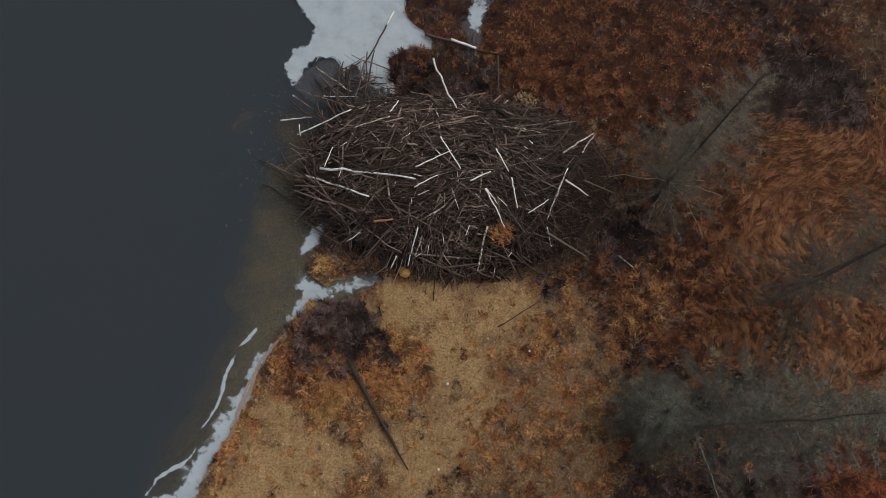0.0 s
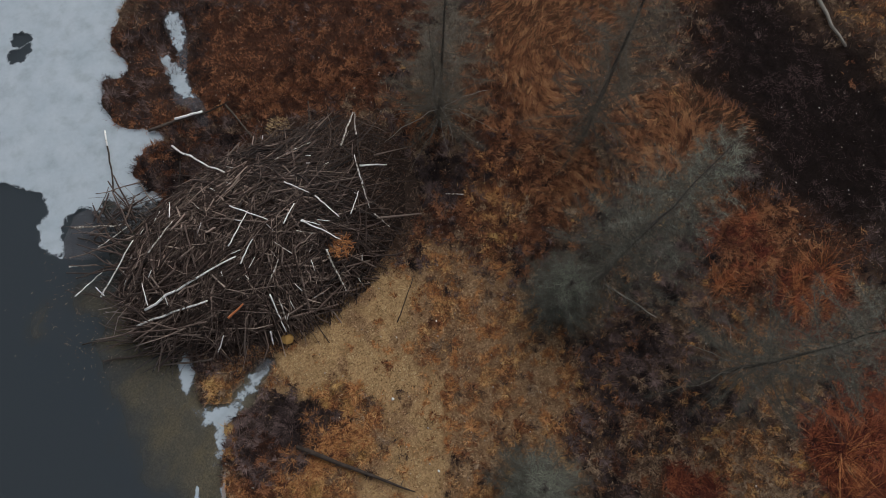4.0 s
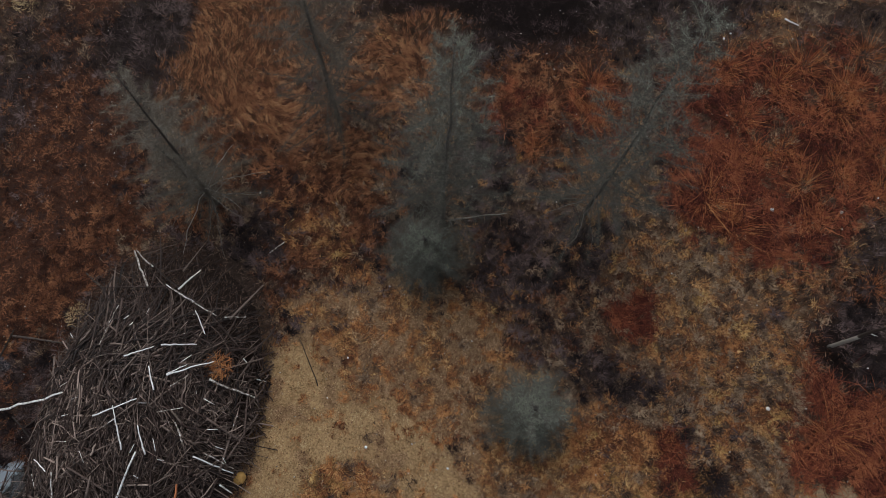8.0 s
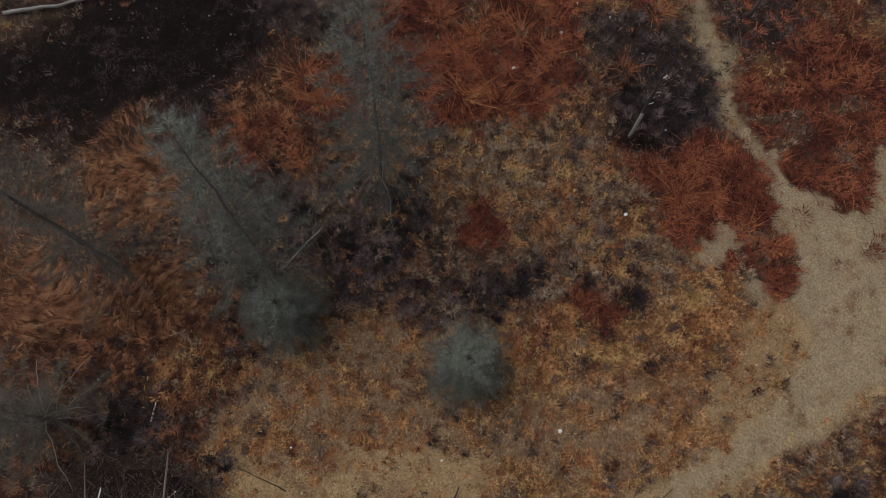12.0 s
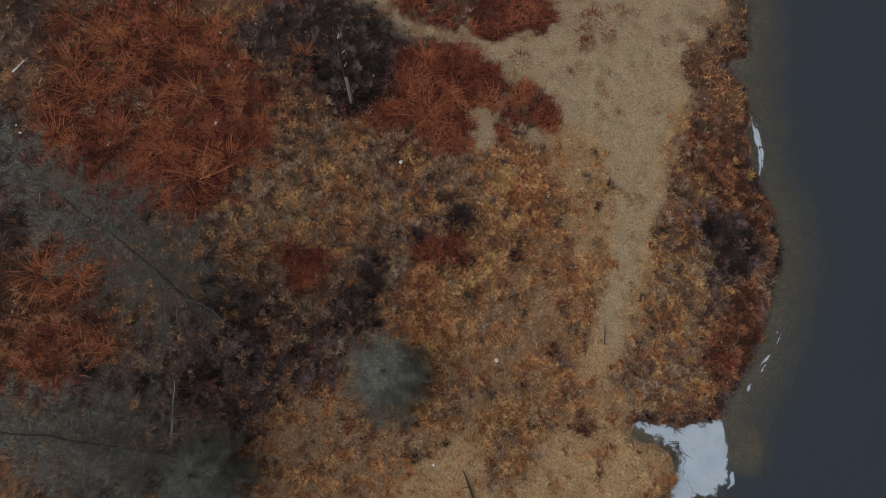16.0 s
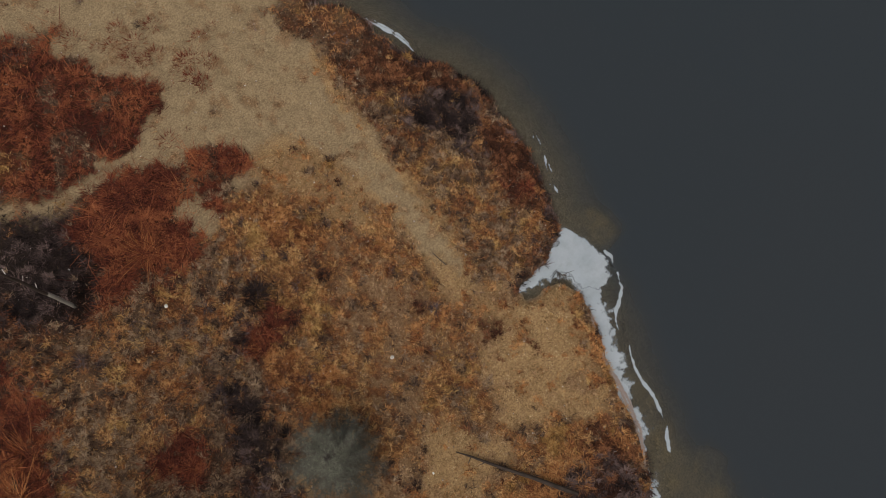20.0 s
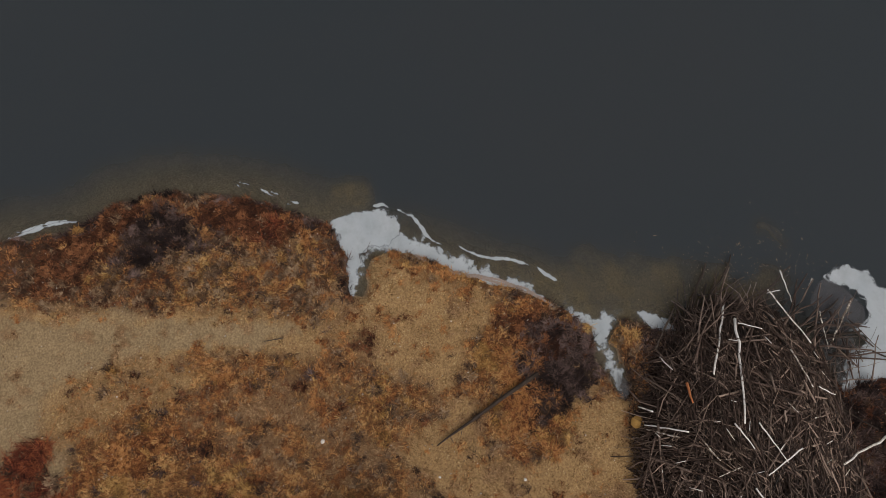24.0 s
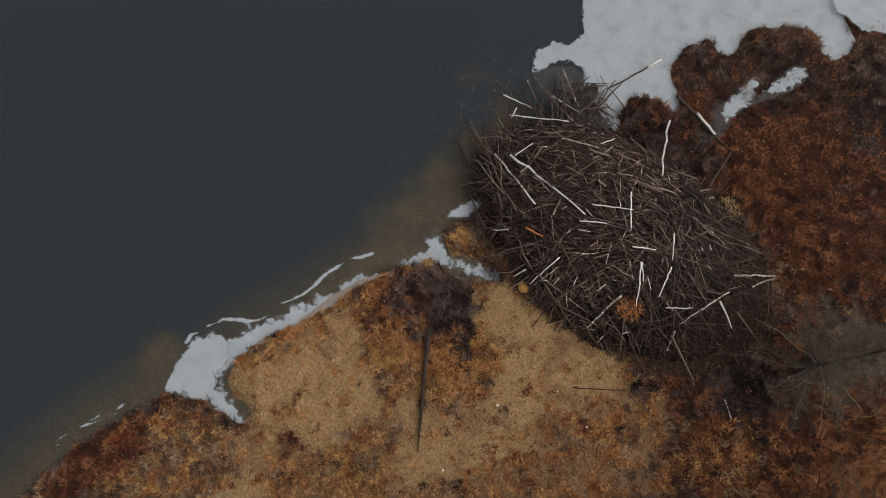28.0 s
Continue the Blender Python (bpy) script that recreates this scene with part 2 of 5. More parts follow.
# thin places let the dark water through
i_clear, i_mix = ni.new("ShaderNodeBsdfTransparent"), ni.new("ShaderNodeMixShader")
i_clear.inputs[0].default_value = (1, 1, 1, 1)
i3 = noise_node(ni, li, 2.5, 5, 0.6)
i_thin = ramp_node(ni, [(0.45, 0.45, 0.45), (0.25, 0.25, 0.25), (0.06, 0.06, 0.06), (0.0, 0.0, 0.0), (0.0, 0.0, 0.0)])
li.new(i3.outputs[0], i_thin.inputs[0])
rim, rag, add_rim, melt = ni.new("ShaderNodeAttribute"), ni.new("ShaderNodeMath"), ni.new("ShaderNodeMath"), ni.new("ShaderNodeMapRange")
rim.attribute_name = "rim"
i4 = noise_node(ni, li, 6, 6, 0.58)
rag.operation = "MULTIPLY_ADD"
li.new(i4.outputs[0], rag.inputs[0])
rag.inputs[1].default_value, rag.inputs[2].default_value = 0.3, -0.15
add_rim.operation = "ADD"
li.new(rim.outputs["Fac"], add_rim.inputs[0])
li.new(rag.outputs[0], add_rim.inputs[1])
li.new(add_rim.outputs[0], melt.inputs["Value"])
melt.inputs["From Min"].default_value, melt.inputs["From Max"].default_value = -0.01, 0.05
melt.inputs["To Min"].default_value, melt.inputs["To Max"].default_value = 1.0, 0.0
most = ni.new("ShaderNodeMath")
most.operation = "MAXIMUM"
li.new(melt.outputs[0], most.inputs[0])
li.new(i_thin.outputs[0], most.inputs[1])
li.new(most.outputs[0], i_mix.inputs[0])
li.new(bi.outputs[0], i_mix.inputs[1])
li.new(i_clear.outputs[0], i_mix.inputs[2])
li.new(i_mix.outputs[0], ni["Material Output"].inputs[0])
# thin grey ice, half clear, and the stained crust that lines the bank
DARKICE, nd, ld, bd = material("thin_grey_ice", 0.15, 0.5)
d1 = noise_node(nd, ld, 6, 5)
dr = ramp_node(nd, [(0.06, 0.062, 0.07), (0.15, 0.155, 0.17)])
ld.new(d1.outputs[0], dr.inputs[0])
ld.new(dr.outputs[0], bd.inputs["Base Color"])
d_clear, d_mix = nd.new("ShaderNodeBsdfTransparent"), nd.new("ShaderNodeMixShader")
d_rim, d_fade = nd.new("ShaderNodeAttribute"), nd.new("ShaderNodeMapRange")
d_rim.attribute_name = "rim"
d_fade.inputs["From Min"].default_value, d_fade.inputs["From Max"].default_value = 0.0, 0.05
d_fade.inputs["To Min"].default_value, d_fade.inputs["To Max"].default_value = 1.0, 0.5
ld.new(d_rim.outputs["Fac"], d_fade.inputs["Value"])
ld.new(d_fade.outputs[0], d_mix.inputs[0])
ld.new(bd.outputs[0], d_mix.inputs[1])
ld.new(d_clear.outputs[0], d_mix.inputs[2])
ld.new(d_mix.outputs[0], nd["Material Output"].inputs[0])
CRUST, nc, lc, bc = material("stained_ice_crust", 0.6, 0.3)
c1 = noise_node(nc, lc, 22, 6, 0.7)
cr = ramp_node(nc, [(0.16, 0.12, 0.1), (0.34, 0.28, 0.25), (0.5, 0.47, 0.46)])
lc.new(c1.outputs[0], cr.inputs[0])
lc.new(cr.outputs[0], bc.inputs["Base Color"])
bumped(nc, lc, bc, c1.outputs[0], 0.5, 0.01)

# ---- the plan: shoreline, ice and kinds of ground, in metres round the point under the camera ----
SHORE_A = [(-5.56, -14.34), (-5.39, -13.29), (-5.20, -12.10), (-5.32, -10.97), (-5.28, -10.35), (-4.90, -10.02), (-5.37, -9.37), (-5.49, -8.42), (-5.69, -7.37), (-6.24, -6.07), (-6.19, -4.92), (-6.05, -3.75), (-5.63, -2.96), (-5.31, -2.08), (-4.72, -1.74), (-4.20, -1.67), (-3.65, -1.64), (-3.79, -1.35), (-4.36, -1.27), (-4.60, -0.92), (-4.47, -0.23), (-4.11, 0.46), (-3.76, 1.27), (-3.48, 2.09), (-3.43, 2.19), (-3.05, 2.66)]
SHORE_B = [(-2.56, 3.30), (-1.81, 3.38), (-1.16, 3.64), (-1.48, 3.86), (-1.88, 3.69), (-2.29, 3.65), (-2.64, 3.89), (-2.66, 4.19), (-2.35, 4.80), (-1.60, 5.81), (-1.65, 7.17), (-1.04, 8.17), (-1.20, 8.93), (-0.57, 9.38), (-0.17, 9.37), (-0.72, 10.02), (-0.89, 10.54), (-0.42, 11.37), (0.13, 11.31), (0.18, 11.91), (0.44, 12.41), (1.54, 13.00), (2.20, 12.54), (2.29, 13.25), (1.74, 13.65), (2.90, 14.05)]
BAY_ICE = [(-1.12, 8.06), (-1.64, 8.30), (-1.91, 8.79), (-2.06, 8.54), (-2.32, 8.92), (-2.79, 8.92), (-3.20, 8.32), (-3.41, 8.57), (-3.33, 9.18), (-2.85, 9.42), (-3.09, 10.15), (-3.61, 10.92), (-3.71, 12.13), (-4.21, 13.00), (-4.89, 13.80), (-4.24, 13.71), (-3.52, 13.44), (-2.71, 13.41), (-2.22, 13.77), (-0.98, 14.97), (2.07, 13.71), (3.20, 13.15), (2.47, 12.27), (0.67, 11.27), (0.03, 9.22), (-0.62, 8.08)]
EDGE_ICE = [(-5.35, -2.03), (-5.35, -1.32), (-5.44, -0.78), (-4.85, -0.24), (-4.69, 0.10), (-4.30, 0.82), (-4.08, 1.29), (-3.72, 1.99), (-3.36, 2.39), (-3.15, 2.81), (-2.93, 3.30), (-2.88, 3.91), (-2.44, 3.65), (-2.09, 3.62), (-1.49, 3.80), (-1.27, 3.68), (-1.71, 3.44), (-2.13, 3.32), (-2.46, 3.06), (-2.97, 2.36), (-3.40, 1.18), (-4.06, 0.15), (-4.42, -0.67), (-4.41, -1.21), (-3.44, -1.66), (-3.86, -2.02), (-4.67, -1.93)]
PUDDLE = [(0.78, 8.82), (0.70, 9.44), (0.54, 9.84), (0.88, 10.21), (1.32, 10.75), (1.45, 11.46), (1.60, 11.87), (1.97, 11.83), (2.00, 11.49), (1.68, 10.88), (1.26, 10.32), (1.08, 9.85), (1.06, 9.22)]
ISLET_ICE = [(-2.82, 4.19), (-2.74, 4.61), (-2.46, 4.96), (-2.20, 4.83), (-2.54, 4.43)]
PUDDLE_CORE = [(0.90, 11.08), (1.22, 10.76), (1.15, 9.98), (1.04, 9.57), (0.86, 9.66), (0.70, 10.00), (0.78, 10.44)]
HOLLOW_ICE = [(1.55, 13.79), (2.08, 13.55), (2.63, 13.60), (3.28, 14.03), (3.40, 15.06), (2.57, 15.64), (1.53, 14.70)]
COVE_ICE = [(-5.33, -2.01), (-5.50, -1.45), (-5.51, -0.95), (-5.10, -0.50), (-4.69, -0.74), (-4.63, -1.21), (-4.17, -1.43), (-3.63, -1.57), (-3.74, -1.88), (-4.36, -1.84), (-4.95, -1.86)]
PUDDLE_FAR = [(1.3, 10.8), (1.5, 11.5), (1.7, 11.9), (1.95, 11.8), (1.9, 11.4), (1.6, 10.9)]
THIN_ICE = [(-2.80, 8.76), (-2.56, 8.97), (-2.23, 8.89), (-2.06, 8.56), (-1.57, 8.62), (-1.04, 8.31), (-0.91, 7.99), (-1.67, 7.80), (-2.69, 7.86), (-3.09, 8.07), (-3.24, 8.44)]
MOAT_ICE = [(-1.62, 3.59), (-0.82, 3.57), (-0.53, 3.75), (-0.83, 4.00), (-1.30, 3.97), (-1.55, 3.77)]
CRUSTS = [
    [(-2.95, 2.70), (-3.30, 2.26), (-3.50, 1.94), (-3.69, 1.57), (-3.77, 1.25), (-3.88, 0.98), (-3.92, 0.62), (-4.09, 0.27), (-4.24, 0.02), (-4.40, -0.21)],
    [(-3.40, -1.62), (-3.75, -1.80), (-4.2, -1.95)],
]
ICE_RIBBONS = [
    [(-2.77, 8.81), (-2.71, 9.00), (-2.52, 9.08), (-2.31, 8.97), (-2.14, 8.74), (-2.08, 8.53)],
    [(-3.32, 8.39), (-3.29, 8.29), (-3.19, 8.29), (-3.16, 8.44)],
    [(-5.47, -0.53), (-5.25, -0.21), (-4.86, 0.04), (-4.63, 0.35)],
    [(-4.54, 0.71), (-4.32, 1.12), (-4.20, 1.45), (-4.10, 1.90), (-4.00, 2.20)],
    [(-3.98, 2.29), (-3.76, 2.53), (-3.61, 2.72)],
    [(-5.62, -1.09), (-5.63, -0.91), (-5.54, -0.75)],
    [(-6.34, -4.03), (-6.24, -3.83)],
    [(-6.19, -3.49), (-5.93, -3.09)],
    [(-5.80, -2.93), (-5.75, -2.78)],
    [(-5.55, -8.76), (-5.71, -8.30), (-5.81, -7.60)],
    [(-6.40, -3.95), (-6.30, -3.70)],
    [(-6.15, -3.28), (-6.02, -3.04)],
    [(-5.87, -2.85), (-5.77, -2.64)],
]
ZONES = {
    'rust_moss': [(-5.4, -6.4, 0.62, 1.78, 178), (-5.5, -3.9, 0.48, 1.37, 178), (-4.9, -2.2, 0.57, 0.57, 178), (0.4, 10.9, 1.55, 1.04, 35), (0.3, 10.3, 1.42, 1.65, -29), (2.6, 11.0, 1.65, 1.71, 35), (4.8, 3.2, 1.05, 0.84, 0), (3.1, 9.2, 1.47, 2.13, 35), (1.3, 10.2, 0.76, 0.85, 35), (4.1, 3.5, 0.97, 0.78, -61), (0.1, 8.3, 1.41, 1.16, 0), (3.0, 9.3, 2.23, 1.51, 0), (4.6, 8.1, 1.29, 1.02, 0), (2.2, 9.7, 2.11, 1.79, -61), (-4.4, -8.3, 0.90, 2.06, 179), (-4.2, -7.5, 1.11, 0.69, 96), (2.4, 7.7, 1.02, 0.85, 0), (5.8, 9.5, 1.50, 2.82, -82)],
    'dark_heath': [(-1.8, 2.9, 1.15, 0.59, 0), (-5.3, -5.6, 0.49, 0.53, 178), (-4.9, -2.5, 0.52, 0.35, 178), (3.4, -6.0, 0.73, 0.66, 178), (1.7, -4.8, 0.84, 0.50, 178), (0.6, 5.6, 3.29, 2.10, 0), (4.1, 4.6, 0.60, 0.76, 0), (4.7, 9.7, 1.42, 1.34, -61), (12.2, -3.9, 1.30, 1.36, -61), (6.6, 3.9, 0.95, 0.74, 0), (2.1, -3.2, 0.52, 0.53, 178), (2.2, -3.3, 0.75, 0.47, -103), (4.3, -1.3, 0.99, 0.65, 178), (4.7, -1.6, 1.74, 0.72, -61), (6.4, 9.7, 1.91, 2.31, -82), (8.3, 8.2, 1.05, 1.22, -82), (5.4, 4.0, 0.95, 0.87, 0), (1.8, 4.2, 1.26, 0.58, 35), (3.9, 12.0, 1.30, 1.22, -61), (7.7, 4.5, 1.41, 0.74, -124), (7.0, -0.1, 1.71, 0.62, 178)],
    'tan_grass': [(2.7, 2.0, 1.02, 1.47, 0), (2.6, 0.3, 0.66, 0.84, 0), (2.1, 1.1, 1.11, 1.31, 0), (0.9, -0.2, 2.05, 0.62, -0), (2.0, -0.1, 2.37, 0.67, -103), (-1.7, -5.6, 1.10, 1.44, 178), (-2.2, -3.9, 0.71, 1.10, 178), (-1.6, -0.1, 1.23, 0.77, 79), (-2.1, -4.2, 1.33, 0.66, 79), (-1.5, -2.2, 1.44, 0.59, 79), (3.6, -5.2, 1.43, 0.96, -61), (-2.5, -6.2, 0.92, 0.76, 93), (2.6, 1.2, 1.03, 0.93, -61), (0.8, -0.4, 1.74, 0.73, 178)],
    'pale_straw': [(0.6, 2.9, 1.84, 0.88, 0), (0.2, 1.3, 1.67, 1.54, 0), (-2.4, 0.3, 1.41, 0.73, 0), (-1.8, -0.4, 2.57, 0.61, -0), (1.5, 1.8, 1.58, 1.02, -61), (1.2, 2.3, 1.65, 0.85, -103), (-3.2, -1.8, 0.45, 0.90, 178), (-3.2, -0.8, 0.66, 0.75, 178), (-2.2, 0.2, 1.62, 0.41, 178), (-3.3, -0.5, 0.92, 1.04, 139), (-2.3, 0.1, 0.89, 0.77, 139), (-3.1, -0.4, 1.50, 0.70, 79), (-3.0, -7.2, 1.90, 0.67, 79), (-3.0, -3.5, 0.61, 0.74, 92), (-2.9, -0.2, 1.34, 0.77, 35), (-2.9, -3.6, 1.92, 0.34, 79)],
    'sand': [(-3.2, -11.9, 1.06, 1.70, -156), (2.5, -9.6, 1.72, 0.17, 169), (-0.3, -9.0, 1.43, 0.90, 179), (-2.3, -9.7, 1.39, 1.54, 179), (-1.8, -7.9, 1.28, 1.01, 179), (0.3, -7.3, 0.57, 0.49, 179), (-3.3, -6.6, 0.40, 1.2, 178), (7.3, -11.2, 0.18, 0.40, -103), (5.9, -11.1, 0.12, 1.25, -103), (3.6, -10.1, 0.15, 1.34, -103), (-1.7, -10.3, 1.68, 1.49, 139), (0.1, -13.5, 1.98, 0.79, 139), (-2.4, -9.1, 1.28, 1.76, 139), (-3.2, -6.7, 0.94, 0.58, 92), (-0.9, -9.7, 0.79, 0.77, 179)],
    'meadow_grass': [(11.4, 6.2, 1.72, 1.86, -103), (8.6, -0.9, 0.90, 1.47, -103), (8.4, 2.0, 0.76, 0.86, -103), (8.4, 5.8, 1.86, 1.34, 0), (7.0, 4.6, 0.85, 1.40, 0), (8.5, 2.9, 1.05, 0.60, 0), (7.8, 5.5, 1.32, 1.99, -61), (6.2, 3.1, 1.00, 0.97, -61), (7.9, 5.6, 1.86, 1.64, -103), (9.1, 2.3, 0.77, 1.17, -103), (9.9, 1.4, 0.66, 0.76, -61), (6.4, 4.6, 1.21, 0.58, -103)],
    'gold_heath': [(-1.8, 0.9, 0.94, 0.41, 0), (-2.0, 3.9, 0.53, 0.31, 0), (-3.6, 0.9, 0.44, 0.97, 0), (0.7, -3.7, 1.34, 0.66, -103), (-0.3, -3.0, 1.74, 0.58, -103), (-0.5, -5.7, 1.34, 0.79, 178), (2.3, -5.4, 1.45, 0.71, 178), (0.2, -4.0, 1.53, 0.92, 178), (0.1, -2.3, 1.02, 0.86, 178), (-1.4, -2.5, 1.03, 0.69, 178), (-1.1, -1.4, 1.00, 0.66, 178), (-4.2, -0.9, 0.39, 0.87, 178), (-0.9, -2.7, 1.43, 1.15, 139), (-4.1, -3.9, 0.71, 1.85, 178), (-4.8, -2.9, 0.58, 0.71, 178), (-4.1, -0.2, 1.30, 0.22, 79), (-1.3, -6.2, 1.09, 0.59, 139)],
    'rust_sedge': [(8.7, -2.3, 0.27, 0.33, -61), (7.5, -1.2, 0.31, 0.24, -61), (7.7, -5.5, 1.07, 2.38, -61), (6.3, -5.1, 0.81, 0.96, -61), (7.5, -6.2, 2.07, 1.93, -103), (1.7, -7.7, 1.16, 1.09, -103), (1.0, -8.6, 0.69, 0.89, -103), (8.4, -7.2, 1.73, 2.23, 179), (6.7, -4.8, 1.30, 0.76, 178), (8.2, -2.2, 0.61, 0.74, 178), (1.5, -8.4, 1.22, 0.80, 179), (1.7, -7.3, 1.13, 0.49, 179), (1.5, -10.1, 1.46, 0.54, 179), (-0.6, -8.2, 0.58, 0.41, 179), (-0.1, -7.5, 0.23, 0.45, 179), (1.2, -11.7, 2.15, 1.60, 139), (7.9, -2.6, 0.36, 0.65, -103), (3.6, -3.2, 0.35, 0.28, 178), (0.3, -4.5, 0.26, 0.20, 178)],
    'rust_sedge_b': [(1.2, -8.4, 1.15, 0.72, 139), (-0.7, -8.1, 0.68, 0.27, 139), (-0.1, -7.6, 0.34, 0.37, 139), (8.0, -0.3, 0.76, 0.42, -0), (-5.1, -3.4, 0.31, 0.24, 178), (7.5, -1.1, 0.33, 0.23, -103), (3.6, -3.4, 0.43, 0.40, -103), (7.6, -1.1, 0.66, 0.32, 178), (6.0, -10.0, 0.53, 0.31, 179)],
    'wet_peat': [(-2.3, 2.7, 0.35, 0.31, 59), (5.3, 0.6, 0.54, 0.26, -103), (11.1, -0.6, 2.24, 1.69, -61), (11.4, 0.9, 3.05, 0.93, -114), (11.4, -0.6, 1.99, 1.32, -61), (10.7, 2.1, 1.99, 0.85, -103), (3.9, -8.6, 1.22, 1.03, 179), (3.5, -7.5, 0.63, 0.56, 179), (3.2, -8.3, 0.84, 0.65, -103), (8.5, 8.2, 0.91, 0.88, 0), (-5.2, -5.2, 0.49, 0.46, 178), (0.5, -5.1, 0.39, 0.33, 178), (-0.8, -4.5, 0.19, 0.20, 178), (-1.7, 2.5, 0.57, 0.35, 0), (10.3, -0.9, 0.60, 1.42, -156), (-4.7, -5.9, 0.37, 0.54, 178)],
    'silt': [(-3.5, 5.8, 0.67, 0.85, 0), (-3.2, 4.6, 0.59, 0.75, 0), (-3.2, 6.8, 0.50, 0.82, 0), (-4.5, 7.6, 0.75, 0.31, 0), (-3.4, 5.2, 0.60, 0.51, 0), (-3.7, 5.0, 0.93, 0.53, 57), (-3.7, 3.3, 0.54, 0.51, 35), (-4.6, 7.3, 0.39, 0.51, 35), (-3.8, 2.8, 0.42, 0.25, 35), (-5.8, -1.7, 0.20, 0.40, 35), (-5.8, -1.6, 0.42, 0.23, 139), (-3.2, 5.9, 0.87, 0.82, 35), (-3.7, 3.4, 0.40, 0.72, 0), (-4.2, 1.5, 0.46, 0.17, 72)],
}
PEELED_A = [(-2.39, 5.90, -0.39, 5.35, 0.030), (-2.74, 5.86, -1.32, 5.11, 0.023), (-2.70, 8.58, -1.78, 7.89, 0.023), (-2.50, 7.86, -1.72, 7.85, 0.015), (-3.18, 7.87, -2.80, 7.61, 0.015), (-3.41, 7.25, -2.66, 7.36, 0.015), (-3.02, 6.91, -1.83, 7.39, 0.019), (-1.68, 6.71, -0.94, 6.87, 0.015), (-0.05, 8.83, 0.43, 7.06, 0.023), (0.10, 6.23, 0.49, 5.52, 0.015), (-0.39, 5.59, 0.32, 5.90, 0.015), (-0.41, 5.19, 0.05, 5.40, 0.015), (2.66, 6.22, 3.45, 6.93, 0.023), (3.10, 6.31, 3.48, 6.91, 0.015), (2.67, 5.60, 3.17, 5.35, 0.019), (2.67, 5.73, 2.25, 4.73, 0.015), (2.25, 4.59, 2.35, 4.24, 0.015), (1.85, 4.80, 2.28, 5.12, 0.011)]
PEELED_B = [(-2.99, 7.15, -2.95, 6.87, 0.011), (0.97, 5.16, 1.37, 4.50, 0.015), (0.68, 5.29, 1.08, 5.50, 0.015), (1.20, 6.00, 1.45, 5.55, 0.015), (1.50, 5.44, 1.62, 4.86, 0.015), (1.35, 6.58, 2.10, 6.60, 0.011), (-0.17, 4.65, 0.19, 4.84, 0.015), (-0.34, 4.47, -0.55, 3.88, 0.015), (-0.26, 4.32, -0.46, 3.88, 0.015), (-0.78, 4.05, -0.91, 3.88, 0.019), (1.03, 4.49, 0.86, 3.76, 0.023), (-1.83, 4.47, -1.52, 4.54, 0.015), (0.32, 5.15, 0.46, 4.77, 0.011), (0.79, 5.05, 1.08, 4.79, 0.015), (0.99, 5.17, 1.22, 4.90, 0.011), (-2.29, 5.91, -2.13, 6.33, 0.011), (-0.95, 7.02, -0.79, 7.40, 0.011), (2.74, 5.87, 2.46, 5.21, 0.011)]
CUT_STICK = [(-1.22, 4.66, -0.84, 4.65, 0.027)]
SPRIGS = [(0.05, -13.76), (-1.01, -11.80), (-1.57, -11.93), (-2.15, -10.94), (-1.14, -11.19), (-1.54, -10.63), (-1.48, -10.10), (-0.84, -12.36), (-1.54, -9.81), (-1.27, -10.58), (-0.74, -11.63), (0.03, -12.81), (-0.24, -12.27), (-2.61, -11.01), (0.62, -10.22), (-0.9, -11.25), (-1.96, -10.33), (0.03, -10.91), (-0.68, -10.48), (-1.67, -10.6), (1.17, -13.41), (-0.53, -12.01), (-0.62, -11.44), (-0.14, -9.16), (-1.55, -9.92), (-2.03, -10.14)]
COVE = (-4.54, -1.41)
TUFTS = [(-1.21, 2.30), (-1.38, 2.07), (-1.91, 1.96), (-2.31, 1.63), (-1.70, 1.47), (-1.12, 1.88), (-0.48, 1.92), (-0.55, 1.74), (-0.92, 1.47), (-0.63, 1.36), (-1.45, 1.83), (-0.22, 2.11), (-0.84, 1.77), (-2.00, 1.44), (-1.33, 1.44)]
PRONGS = [((-3.87, 6.40), (-2.84, 5.65), 0.014), ((-3.72, 5.83), (-2.21, 5.10), 0.020), ((-3.52, 6.07), (-2.54, 5.52), 0.012), ((-3.37, 6.58), (-3.01, 5.78), 0.012), ((-3.29, 5.76), (-2.03, 4.95), 0.016), ((-2.75, 8.41), (-1.99, 7.48), 0.014), ((-2.05, 8.71), (-1.97, 7.87), 0.020), ((-1.57, 8.03), (-1.01, 7.48), 0.012), ((-0.12, 8.47), (-0.88, 7.27), 0.014), ((-3.22, 5.56), (-2.14, 4.82), 0.014), ((-3.08, 6.15), (-2.17, 5.46), 0.018), ((-2.89, 5.05), (-2.01, 4.45), 0.016)]
WATER_Z = -0.12
# the lodge: a low mound, longer than wide, higher towards the water
LODGE = (0.5, 5.8, 3.35, 2.2)


def lodge_z(x, y):
    u, v = (np.asarray(x) - LODGE[0]) / LODGE[2], (np.asarray(y) - LODGE[1]) / LODGE[3]
    r = (np.abs(u) ** 2.4 + np.abs(v) ** 2.4) ** (1 / 2.4)
    r = r * (1 + 0.34 * smooth(0.1, 0.9, -u) * smooth(0.1, 0.9, -v))
    return (1.35 - 0.55 * smooth(0.0, 1.0, u)) * np.clip(1 - r ** 1.7, 0, 1) ** 0.75 - 0.1 * smooth(0.9, 1.1, r)


near_shore = spline(SHORE_A + SHORE_B, steps=8, rough=0.3)
